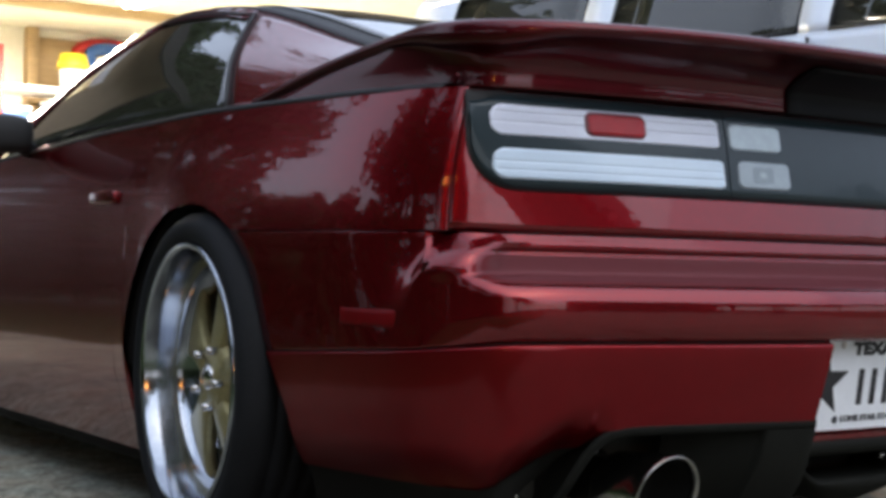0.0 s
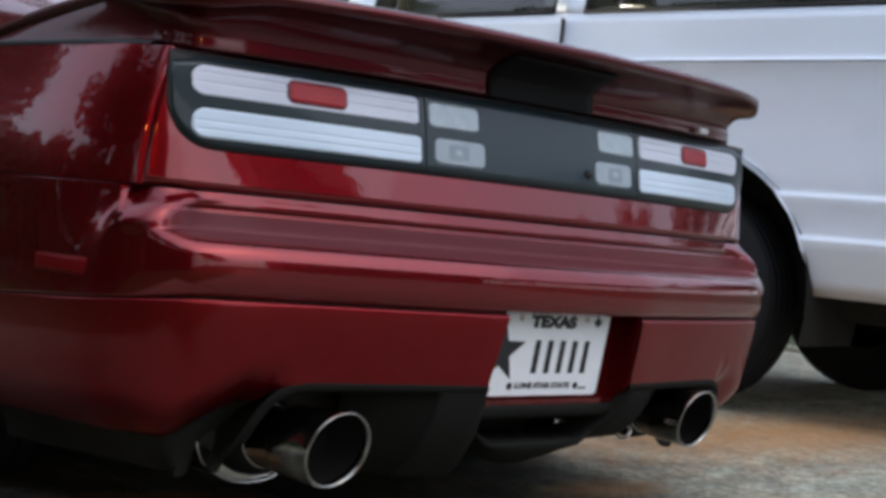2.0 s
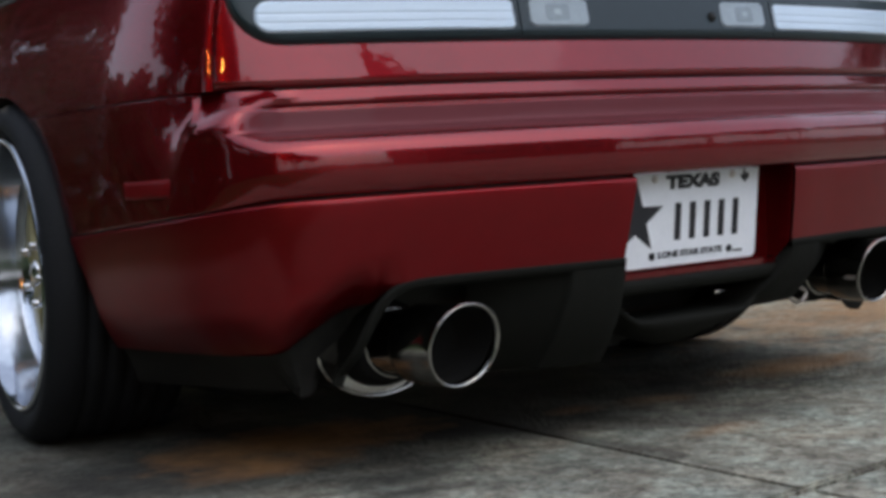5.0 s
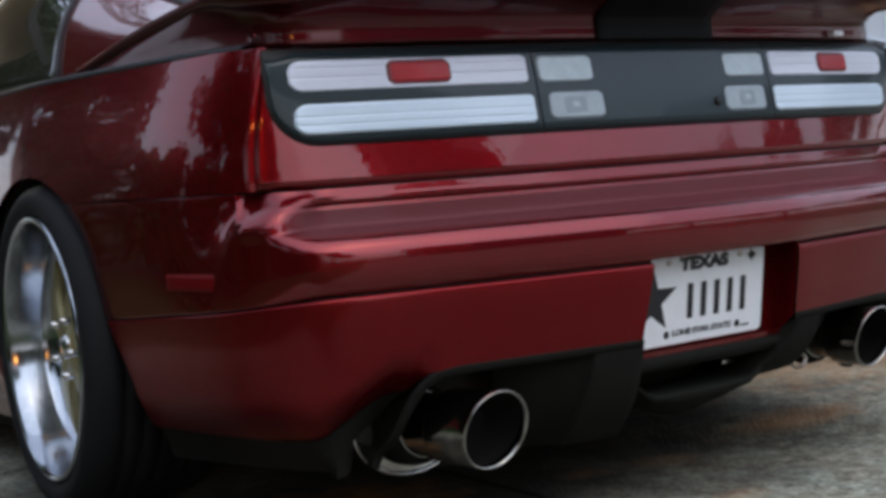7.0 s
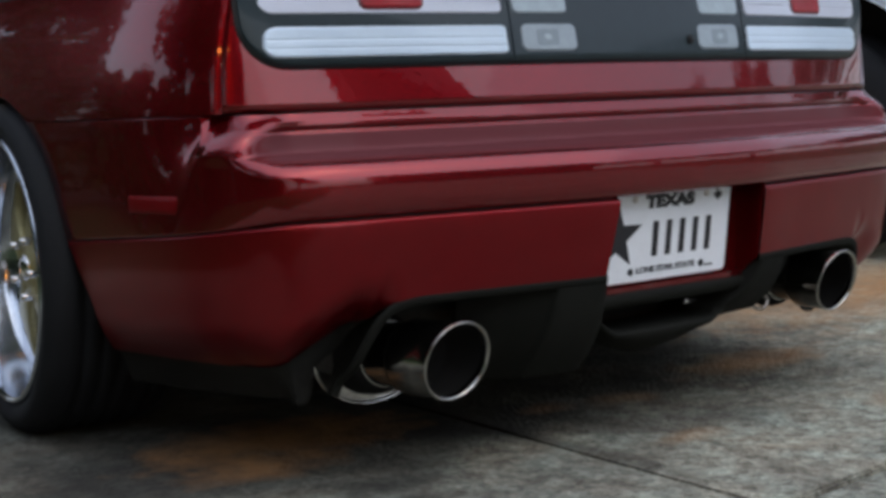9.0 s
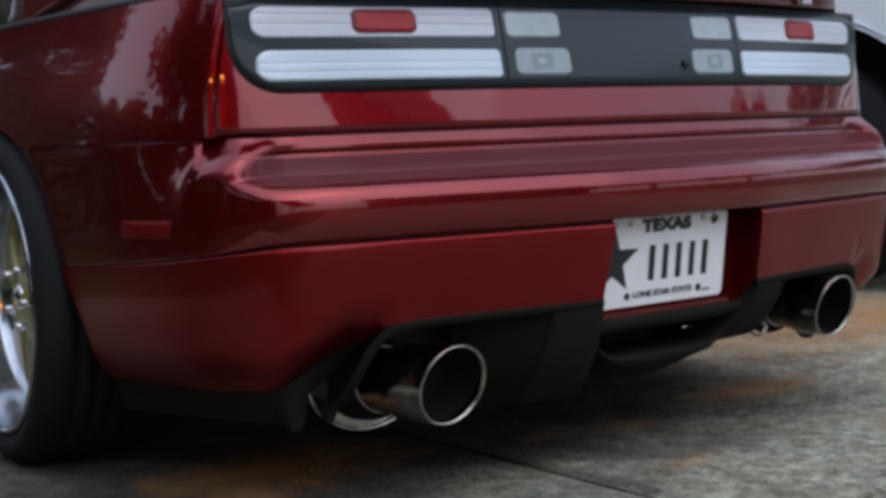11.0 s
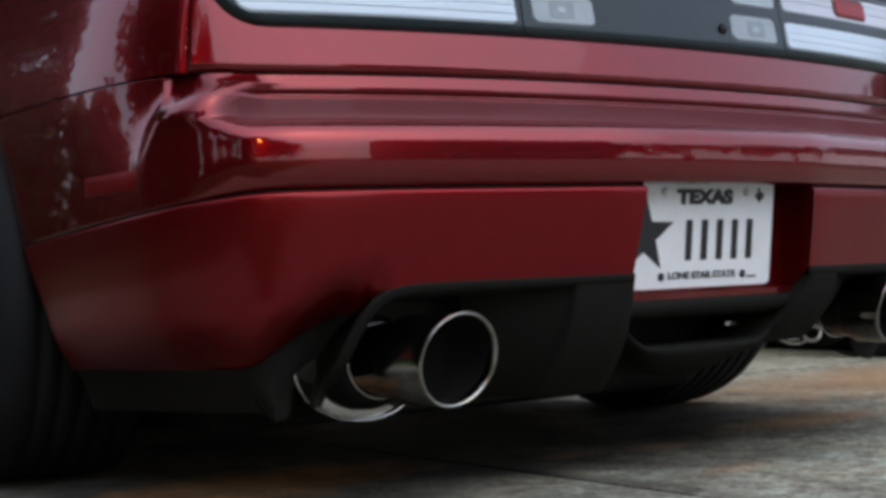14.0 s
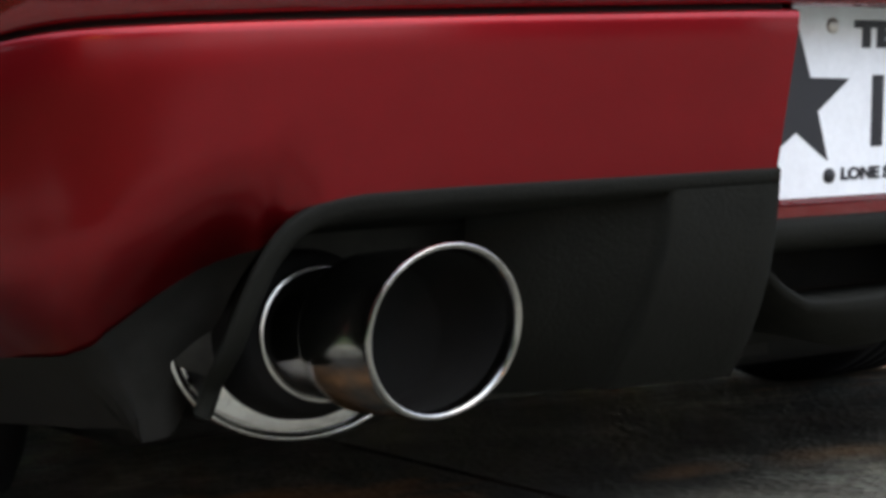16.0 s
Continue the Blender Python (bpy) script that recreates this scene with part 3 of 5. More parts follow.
# sides: quarter panels, doors, front wings, as columns over the arches
def side_panel(name, y0, y1, sgn, top, n=44, corner=False, low=.13):
    ys = set(np.linspace(y0, y1, n))
    if corner:
        ys.update(y0 + d for d in (.003, .006, .009, .012, .015, .018, .022, .027, .032, .037, .043, .05))
    for yc in (AXLE_R, AXLE_F):
        for k in range(33):
            y = yc + ARCH * math.cos(math.pi * k / 32)
            if y0 < y < y1:
                ys.add(y)
                ys.add(y + (1e-4 if k == 0 else -1e-4 if k == 32 else 0))
    cols = []
    for y in sorted(ys):
        zl = low
        for yc in (AXLE_R, AXLE_F):
            if abs(y - yc) <= ARCH:
                zl = max(zl, WHEEL_Z + math.sqrt(ARCH ** 2 - (y - yc) ** 2))
        if corner and y < AXLE_R:
            zl = max(zl, .592)
        col = []
        zt = top(y)
        for j in range(19):
            z = zt + (zl - zt) * j / 18
            yy = y
            x = side_x(y) - inset(z)
            if corner:
                xe = edge_x(z)
                yc0 = tail_y(xe, z) + .009
                yy = yc0 + (y - y0) * (y1 - yc0) / (y1 - y0)
                x = side_x(yy) - inset(z)
                x += (xe - (side_x(yc0) - inset(z))) * corner_fade(yy, yc0)
            flare = .0006 * max(0, 1 - abs(math.hypot(yy - AXLE_R, z - WHEEL_Z) - ARCH) / .045) ** 2
            flare = max(flare, .0006 * max(0, 1 - abs(math.hypot(yy - AXLE_F, z - WHEEL_Z) - ARCH) / .045) ** 2)
            col.append(Vector((sgn * (x + flare), yy, z)))
        cols.append(col)
    return sheet(name, cols, PAINT, CAR, flip=sgn < 0)


belt = spline([(.2, .811), (.6, .815), (1.0, .818), (1.4, .815), (1.8, .801), (2.1, .787), (2.6, .76), (3.2, .72), (3.9, .62), (4.2, .55)])
for sgn in (-1, 1):
    side_panel("quarter_panel", .21, 1.3205, sgn, belt, corner=True)
    side_panel("door_panel", 1.3217, 2.4424, sgn, belt)
    side_panel("front_wing", 2.4436, 4.18, sgn, belt)
    for y in (1.321, 2.443):
        sheet("door_gap", [[Vector((sgn * (side_x(yy) - inset(z) - .0035), yy, z)) for z in np.linspace(.22, .81, 20)] for yy in (y - .003, y + .003)], BLACK, CAR, flip=sgn > 0)
    hb = box_bm(-.008, .008, -.07, .07, -.014, .014, .006)
    h = part("door_handle", hb, PAINT, CAR)
    h.location = (sgn * (side_x(1.40) - inset(.665) + .004), 1.40, .665)
    # belt moulding and the inner wheel arch
    rowsb = [[side_point(y, belt(y) + dz, out, sgn) for y in np.linspace(.24, 2.5, 60)] for dz, out in ((-.003, .000), (-.001, .002), (.005, .0015), (.008, -.005), (.012, -.03))]
    sheet("belt_moulding", rowsb, BLACK, CAR, "black rubber belt moulding", flip=sgn > 0)
    for yc in (AXLE_R, AXLE_F):
        rowsw = []
        for x in (.838, .70, .48):
            rowsw.append([Vector((sgn * x, yc + (ARCH + .012) * math.cos(radians(a)), WHEEL_Z + (ARCH + .012) * math.sin(radians(a)))) for a in range(0, 181, 9)])
        sheet("wheel_well", rowsw, BLACK, CAR, "black inner wheel arch")
    # red side marker on the bumper's flank
    rowsm = []
    for k in range(11):
        y = .254 + .152 * k / 10
        rowsm.append([side_point(y, z, d + (.0 if 0 < k < 10 else -.003), sgn) for z, d in ((.4695, -.002), (.468, .0004), (.462, .0008), (.448, .0008), (.442, .0004), (.4405, -.002))])
    sheet("side_marker", rowsm, MARKER_RED, CAR, "dark red side marker lamp", flip=sgn > 0)

part("underbody", box_bm(-.78, .78, 1.30, 3.0, .105, .60), VOID, CAR)
part("underbody", box_bm(-.50, .50, .50, 1.31, .15, .70), VOID, CAR)
part("underbody", box_bm(-.66, .66, .24, .50, .24, .78), VOID, CAR)
part("underbody", box_bm(-.56, .02, .26, .55, .122, .31), VOID, CAR)
part("underbody", box_bm(.02, .46, .235, .51, .17, .31), VOID, CAR)
# Added box that stops light and sight lines under the car.
part("under_car_block", box_bm(-.58, .52, .58, .98, .072, .30, .02), VOID, CAR, "added black box that blocks light under the car")
part("underbody", box_bm(-.46, .46, 2.95, 4.0, .19, .60), VOID, CAR)

# deck, roof and glass
xb = spline([(.2, .73), (.5, .75), (.85, .785), (1.2, .802), (1.6, .800), (2.1, .798), (2.6, .79)])
xr = spline([(.2, .70), (.45, .665), (.8, .605), (1.15, .575), (1.55, .55), (1.9, .54), (2.2, .56), (2.5, .66), (2.72, .74)])
zr = spline([(.2, .815), (.45, .878), (.8, .966), (1.15, 1.062), (1.4, 1.112), (1.7, 1.135), (1.95, 1.12), (2.3, 1.0), (2.72, .835)])
zc = spline([(.2, .82), (.45, .890), (.8, .985), (1.15, 1.085), (1.5, 1.155), (1.8, 1.178), (2.0, 1.165), (2.35, 1.04), (2.78, .865)])


def cabin(y, t):
    """A point across the cabin's side: t 0 at the belt, 1 at the roof's edge."""
    b, r = Vector((xb(y), y, belt(y) + .010)), Vector((xr(y), y, zr(y)))
    p = b.lerp(r, t)
    bow = .028 * math.sin(math.pi * t)
    return p + Vector((bow * .9, 0, bow * .5))


def top_point(y, s):
    """A point across the roof or the glass: s from -1 to 1."""
    a = abs(s)
    return Vector((s * xr(y), y, zc(y) - (zc(y) - zr(y)) * a ** 2.6))


for sgn in (-1, 1):
    def put(p):
        return Vector((sgn * p.x, p.y, p.z))
    slant = lambda t: .935 + .305 * t ** 1.3
    rows = [[put(cabin(.24 + (slant(t) - .24) * k / 26, t)) for t in np.linspace(0, 1, 14)] for k in range(27)]
    sheet("rear_pillar", rows, PAINT, CAR, thick=.004, flip=sgn > 0)
    rows = []
    for k in range(31):
        row = []
        for t in np.linspace(.02, .93, 12):
            y0, y1 = slant(t) + .012, 2.30 - .62 * t
            p = cabin(y0 + (y1 - y0) * k / 30, t)
            row.append(put(p - Vector((.006, 0, 0))))
        rows.append(row)
    sheet("side_window", rows, GLASS_DARK, CAR, "dark tinted side window", thick=.004, flip=sgn > 0)
    rows = [[put(cabin(slant(1) + (2.2 - slant(1)) * k / 30, t)) for t in (.90, .95, 1.0)] for k in range(31)]
    sheet("roof_rail", rows, PAINT, CAR, flip=sgn > 0)
    path = [put(cabin(slant(t) + .008, t)) for t in np.linspace(0, .95, 12)] + [put(cabin(slant(.95) + .008 + (1.85 - slant(.95)) * k / 12, .93)) for k in range(1, 13)]
    part("window_seal", tube_bm(path, .0045, 8), BLACK, CAR)
    rows = [[put(cabin(2.30 - .62 * t + (2.62 - .55 * t - 2.30 + .62 * t) * k / 3, t)) for t in np.linspace(0, 1, 10)] for k in range(4)]
    sheet("windscreen_pillar", rows, PAINT, CAR, thick=.004, flip=sgn > 0)

rows = [[top_point(y, s) for s in np.linspace(-1, 1, 31)] for y in np.linspace(1.50, 2.02, 12)]
sheet("roof", rows, PAINT, CAR, thick=.004)
rows = [[top_point(y, s) + Vector((0, 0, .002)) for s in np.linspace(-1, 1, 31)] for y in np.linspace(.24, 1.50, 30)]
sheet("hatch_frame", rows, BLACK, CAR, "black hatch surround", thick=.004)
rows = [[top_point(y, s) + Vector((0, 0, .006)) for s in np.linspace(-.86, .86, 27)] for y in np.linspace(.52, 1.42, 22)]
sheet("hatch_glass", rows, GLASS_DARK, CAR, "black-edged hatch window", thick=.003)
rows = [[top_point(y, s) for s in np.linspace(-.98, .98, 27)] for y in np.linspace(2.03, 2.76, 16)]
sheet("windscreen", rows, GLASS_DARK, CAR, "tinted windscreen", thick=.003)
part("wiper_arm", tube_bm([(.02, .50, .915), (-.10, .56, .928), (-.34, .72, .975)], .009, 8), BLACK, CAR, "black rear wiper arm")
zh = spline([(2.7, .845), (3.1, .80), (3.6, .715), (4.0, .62), (4.27, .52)])
rows = []
for y in np.linspace(2.70, 4.25, 26):
    rows.append([Vector((s * (side_x(y) - inset(.7)), y, belt(y) + (zh(y) + .03 - belt(y)) * (1 - abs(s) ** 3))) for s in np.linspace(-1, 1, 25)])
sheet("bonnet", rows, PAINT, CAR, thick=.004)
rows = [[Vector((s * .62, 4.18 + .10 * (1 - s * s) * (1 - (z - .4) ** 2 * 6), z)) for s in np.linspace(-1, 1, 15)] for z in np.linspace(.10, .58, 8)]
sheet("front_bumper", rows, PAINT, CAR, thick=.004, flip=True)

# door mirrors
for sgn in (-1, 1):
    bm = bmesh.new()
    bmesh.ops.create_icosphere(bm, subdivisions=3, radius=1)
    for v in bm.verts:
        c = v.co
        p = Vector([math.copysign(abs(q) ** .55, q) for q in c])
        v.co = (sgn * (.925 + .095 * p.x), 1.93 + .055 * p.y * (1.0 if p.y < 0 else 1.5), .832 + .048 * p.z)
    mir = part("door_mirror", bm, BLACK, CAR, "black door mirror housing")
    part("mirror_foot", tube_bm([(sgn * .80, 2.02, .800), (sgn * .86, 1.96, .820)], .022, 10), BLACK, mir)


# spoiler: one moulding that sweeps round the tail and fades into the flanks
BX = [0, .30, .55, .66, .71, .737, .748, .762, .785, .80, .806]
BY = [.118, .124, .155, .178, .200, .238, .30, .42, .60, .74, .80]
ANG = [0, 4, 10, 22, 45, 70, 83, 86, 86, 86, 86]
OVER = [.140, .128, .104, .076, .052, .034, .022, .010, .004, .002, .001]
LIPZ = [.900, .900, .900, .900, .901, .904, .908, .898, .870, .840, .828]
INX = [0, .28, .48, .56, .60, .61, .63, .69, .705, .74, .79]
INY = [.41, .41, .42, .43, .44, .45, .46, .48, .62, .75, .81]
INZ = [.896, .896, .897, .899, .901, .903, .905, .900, .874, .842, .829]
SS = list(range(11))
WING = [spline(list(zip(SS, t))) for t in (BX, BY, ANG, OVER, LIPZ, INX, INY, INZ)]


def wing_section(s, sgn):
    bx, by, ang, o, lz, ix, iy, iz = [f(s) for f in WING]
    n = Vector((math.sin(radians(ang)), -math.cos(radians(ang)), 0))
    b = Vector((bx, by, .8125))
    h = lz - .8125
    th = .008 + .018 * smooth(2.2, 3.8, s) * (1 - smooth(5.5, 7, s))
    k = min(1, h / .085)
    prof = [(-.03, -.002), (.000, .0), (.003, .0015), (.0034, .004), (.0028 * k, .015 * k), (.0014 * k, .036 * k)]
    o2, z2 = prof[-1]
    for t in (.04, .10, .18, .28, .40, .55, .70, .85, .96):
        prof.append((o2 + (o - .010 - o2) * t, z2 + (h - th - .003 - z2) * (1 - (1 - t) ** 3.2)))
    prof += [(o - .003, h - th), (o, h - th + .004), (o + .001, h + .002), (o - .002, h + .007), (o - .010, h + .011), (o - .028, h + .0135)]
    pts = [b + n * a + Vector((0, 0, c)) for a, c in prof]
    e, q = pts[-1], Vector((ix, iy, iz))
    for k in range(1, 10):
        t = k / 9
        p = e.lerp(q, t)
        p.z += .008 * math.sin(math.pi * t)
        pts.append(p)
    return [Vector((sgn * p.x, p.y, p.z)) for p in pts]


stations = list(np.linspace(0, 3, 26)) + list(np.linspace(3.15, 10, 34))
wing = sheet("rear_spoiler", [wing_section(s, -1) for s in stations[:0:-1]] + [wing_section(s, 1) for s in stations], PAINT_SPOILER_SHADE, CAR, "spoiler with shade put into its darker, duller red")
rows = []
for x in np.linspace(-.140, .148, 13):
    q = min(np.linspace(0, 2, 120), key=lambda u: abs(WING[0](u) - abs(x)))
    sec = wing_section(float(q), 1)[1:12]
    rows.append([Vector((x, p.y - .0025, p.z - .0015)) for p in sec])
sheet("brake_lamp", rows, SMOKE_BLACK, wing, "black smoked high-level brake lamp", thick=.002)
part("spoiler_seam", box_bm(-.70, .70, .195, .26, .804, .8135), BLACK, wing, "dark gap under the spoiler")
part("spoiler_label", b2, PLATE_WHITE, CAR, "small pale label under the spoiler")


# diffuser and exhausts
def arch_path(sgn, drop):
    dense = np.array([(x, low_edge(x)) for x in np.linspace(.188 if sgn < 0 else .201, .662 if sgn < 0 else .645, 500)])
    run = np.r_[0, np.cumsum(np.hypot(*np.diff(dense, axis=0).T))]
    pts = [(np.interp(q, run, dense[:, 0]), np.interp(q, run, dense[:, 1])) for q in np.linspace(0, run[-1], 44)]
    out = []
    for i, (x, z) in enumerate(pts):
        a, b = pts[max(i - 1, 0)], pts[min(i + 1, len(pts) - 1)]
        d = Vector((b[0] - a[0], b[1] - a[1])).normalized()
        nx, nz = d.y, -d.x
        out.append((x + nx * drop, z + nz * drop))
    return [(sgn * x, z) for x, z in out]


bowl_x = spline([(.17, .112), (.186, .125), (.200, .150), (.220, .172), (.245, .189), (.270, .203), (.30, .206)])
for sgn in (-1, 1):
    rows = []
    for drop, out, back in ((-.002, -.006, 0), (0, .0, 0), (.003, .0012, 0), (.010, .0012, 0), (.014, -.001, 0), (.019, -.012, .02), (.024, -.02, .12)):
        rows.append([rear_point(min(max(x, -.77), .77), z, off_low(min(max(z, .16), .427)) + out) + Vector((0, back, 0)) for x, z in arch_path(sgn, drop)])
    arch = sheet("diffuser", rows, PLASTIC, CAR, "dark grey plastic diffuser round the exhaust", flip=sgn < 0)
    # slanted flank beside the plate
    rows = []
    for j in range(11):
        t = j / 10
        z = .288 - (.160 if sgn < 0 else .106) * t
        x_out, x_in = .287 + .028 * t ** 1.4, .1875 + .004 * t if sgn < 0 else bowl_x(z)
        d = .030 * t + .055 * t ** 2.5
        rows.append([rear_point(sgn * x_in, z, -.10 - d), rear_point(sgn * x_in, z, -.020 - d)] + [rear_point(sgn * x, z, -.0175 - d) for x in np.linspace(x_in + .003, x_out - .004, 7)]
                    + [rear_point(sgn * x_out, z, -.019 - d), rear_point(sgn * (x_out + .003), z, -.026 - d), rear_point(sgn * (x_out + .008), z, -.034 - 1.1 * d), rear_point(sgn * .37, z, -.052 - 1.2 * d), rear_point(sgn * .43, z, -.10 - 1.2 * d)])
    sheet("diffuser_fin", rows, PLASTIC, arch, flip=sgn > 0)
    rows = []
    for k in range(17):
        x = .20 + .496 * k / 16
        zb = (.120 if sgn < 0 else .172) + .032 * smooth(.45, .55, x) + .034 * smooth(.56, .66, x)
        rows.append([Vector((sgn * x, .200 + .006 * (1 - j / 5), zb + (.31 - zb) * j / 5)) for j in range(6)])
    sheet("cavity_liner", rows, LINER, arch, "black liner round the exhaust", thick=.004, flip=sgn > 0)

rows = []
for x in np.linspace(-.186, .204, 27):
    rows.append([Vector((x, y, z)) for y, z in ((.085, .262), (.040, .2615), (.030, .2575), (.027, .251), (.031, .240), (.040, .2335), (.085, .229))])
lip = sheet("diffuser_centre", rows, PLASTIC, CAR, "dark grey plastic centre lip")
# the blade under the slot sweeps up to the lip at both ends
side = [(bowl_x(z) * 1.0, z) for z in np.linspace(.262, .188, 12)]
curve = [(-x + .012, z) for x, z in side] + [(x, .1865) for x in np.linspace(-.085, .095, 12)] + [(x, z) for x, z in side[::-1]]
rows = []
for x, z in curve:
    fall = max(0.0, .1865 - (.150 + .035 * min(1.0, abs(x) / .125) ** 2))
    rows.append([Vector((x, y, zz)) for y, zz in ((.15, z + .004), (.060, z + .003), (.050, z), (.047, z - .005), (.053, z - .011 - fall * .15), (.074, z - .014 - fall * .6), (.105, z - .014 - fall), (.30, z + .010 - fall))])
sheet("lip_blade", rows, PLASTIC, lip, flip=True)
part("slot_back", box_bm(-.17, .19, .20, .21, .140, .26), VOID, lip, "black slot behind the centre lip")
part("tow_hook", tube_bm([(.332 + .022 * math.cos(a), .11, .186 + .013 * math.sin(a)) for a in np.linspace(0, 2 * math.pi, 17)[:-1]], .004, 8, closed=True), STEEL_DULL, CAR, "dull steel towing eye")
part("exhaust_clip", box_bm(.108, .146, .098, .106, .2085, .2175, .002), STEEL, lip, "small bright steel clip")


def exhaust(cx, cz, sgn, r, yaw, lean):
    """Slash-cut tip on a stepped neck, with the closed end of the muffler behind it."""
    def slash(bm):
        for v in bm.verts:
            k = 1 - smooth(.03, .12, v.co.y)
            v.co.y += ((v.co.x - cx) * yaw - (v.co.z - cz) * .28) * k
            v.co.x += sgn * lean * max(0.0, v.co.y - .03)
        return bm
    prof = [(.034, r - .0045), (.0235, r - .0040), (.0198, r - .0022), (.019, r), (.0205, r + .0012), (.025, r + .0014), (.030, r + .0004), (.05, r), (.104, r - .001), (.109, r - .003), (.112, r - .009), (.116, r - .0105), (.164, r - .0105)]
    tip = part("exhaust_tip", slash(lathe_bm(prof, (cx, 0, cz), 'y', 64)), STEEL_TIP, CAR, "polished steel exhaust tip")
    part("tip_inside", slash(lathe_bm([(.0335, r - .0046), (.05, r - .0052), (.098, r - .006), (.100, r - .012), (.101, .0005)], (cx, 0, cz), 'y', 48)), SOOT, tip, "sooty inside of the pipe")
    part("neck_ring", slash(lathe_bm([(.163, r - .012), (.163, r - .0085), (.1638, r - .0074), (.1650, r - .0085), (.1660, r - .012)], (cx, 0, cz), 'y', 56)), STEEL_TIP, tip, "thin bright neck ring")
    part("neck_flange", slash(lathe_bm([(.1665, r - .014), (.1672, r - .003), (.172, r + .002), (.186, r + .006), (.205, r + .007)], (cx, 0, cz), 'y', 48)), SOOT, tip, "black flange round the pipe")
    # the left silencer is a flat oval can, the right one round
    R, flat = (.114, .74) if sgn < 0 else (.085, 1.0)
    c = (cx + sgn * .032, 0 if sgn < 0 else .07, cz + (-.002 if sgn < 0 else .020))

    def oval(bm):
        for v in bm.verts:
            v.co.z = c[2] + (v.co.z - c[2]) * flat
        return bm
    prof = [(.2135, .001), (.2130, .05), (.2120, R - .012), (.2130, R - .008), (.2135, R - .0065), (.209, R - .005), (.206, R - .003), (.205, R - .0005), (.207, R + .002), (.213, R + .0015), (.222, R - .002)]
    can = part("muffler", oval(lathe_bm(prof, c, 'y', 72)), STEEL, CAR, "polished steel muffler with a rolled end seam")
    # The can's body is coloured near-black behind its bright end seam.
    part("muffler_body", oval(lathe_bm([(.215, R - .003), (.60, R - .003)], c, 'y', 48)), SOOT, can, "near-black muffler body")
    return tip


exhaust(-.491, .195, -1, .0630, .0, .24)
exhaust(.456, .222, 1, .0590, .02, .05)


# wheels
def wheel_parts():
    """One wheel about its hub, facing -x."""
    R = .250
    lipm = lathe_bm([(.012, R + .004), (.002, R + .006), (-.003, R + .003), (-.003, R - .004), (.004, R - .008), (.030, R - .014), (.066, R - .020), (.095, R - .026), (.10, R - .04), (.24, R - .045), (.25, R - .01)], (0, 0, 0), 'x', 72)
    wh = part("wheel", lipm, LIP, None, "deep-dish polished alloy wheel")
    T = .315
    prof = [(.010, R + .003), (.000, R + .012), (-.006, R + .028), (-.004, R + .042), (.006, T - .012), (.020, T - .003), (.034, T)]
    for k in range(5):
        x = .055 + k * .035
        prof += [(x, T), (x + .001, T - .007), (x + .006, T - .007), (x + .007, T)]
    prof += [(.225, T), (.24, T - .006), (.255, R + .03), (.250, R + .003)]
    part("tyre", lathe_bm(prof, (0, 0, 0), 'x', 72), TYRE, wh, "low-profile black tyre")
    spoke_me = None
    for k in range(5):
        if spoke_me is None:
            bm = bmesh.new()
            secs = []
            for r, w, x, d in ((.045, .052, .056, .030), (.085, .062, .060, .028), (.13, .082, .067, .026), (.175, .112, .076, .024), (.205, .145, .084, .022), (.222, .172, .090, .020)):
                hw = w / 2
                secs.append([bm.verts.new(p) for p in ((x + d, -hw, r), (x + .004, -hw, r), (x, -hw * .78, r), (x - .002, 0, r), (x, hw * .78, r), (x + .004, hw, r), (x + d, hw, r))])
            for u, w in zip(secs, secs[1:]):
                for j in range(6):
                    bm.faces.new((u[j], u[j + 1], w[j + 1], w[j]))
                bm.faces.new((u[6], u[0], w[0], w[6]))
            bm.faces.new(secs[0]), bm.faces.new(secs[-1])
            first = part("spoke", bm, GOLD, wh, "bronze wheel spoke")
            spoke_me = first.data
            first.rotation_euler = (radians(8), 0, 0)
        else:
            ob = new("spoke", spoke_me)
            ob.parent = wh
            ob["label"] = "bronze wheel spoke"
            ob.rotation_euler = (radians(8 + 72 * k), 0, 0)
    part("hub", lathe_bm([(.050, .001), (.050, .028), (.055, .033), (.056, .062), (.070, .072), (.10, .075)], (0, 0, 0), 'x', 40), GOLD, wh, "bronze wheel hub")
    part("centre_cap", lathe_bm([(.040, .0005), (.041, .016), (.046, .024), (.052, .025)], (0, 0, 0), 'x', 28), STEEL, wh, "chrome centre cap")
    part("brake_disc", lathe_bm([(.120, .02), (.120, .165), (.130, .168), (.145, .165), (.145, .02)], (0, 0, 0), 'x', 48), VOID, wh, "dark brake disc")
    for k in range(5):
        a = radians(44 + 72 * k)
        nut = lathe_bm([(.034, .0005), (.034, .005), (.036, .0075), (.056, .0080)], (0, .057 * math.cos(a), .057 * math.sin(a)), 'x', 8)
        part("lug_nut", nut, STEEL, wh)
    return wh


w0 = wheel_parts()
for sgn, y, toe in ((-1, AXLE_R, -5.2), (1, AXLE_R, 5.2), (-1, AXLE_F, 0), (1, AXLE_F, 0)):
    m = pose((-.868 if sgn < 0 else .846) if y == AXLE_R else sgn * .85, y, WHEEL_Z, 0, 0, toe + (0 if sgn < 0 else 180))
    if sgn < 0 and y == AXLE_R:
        w0.parent = CAR
        w0.matrix_basis = m
    else:
        w = copy_thing(w0, m)
        w.parent = CAR

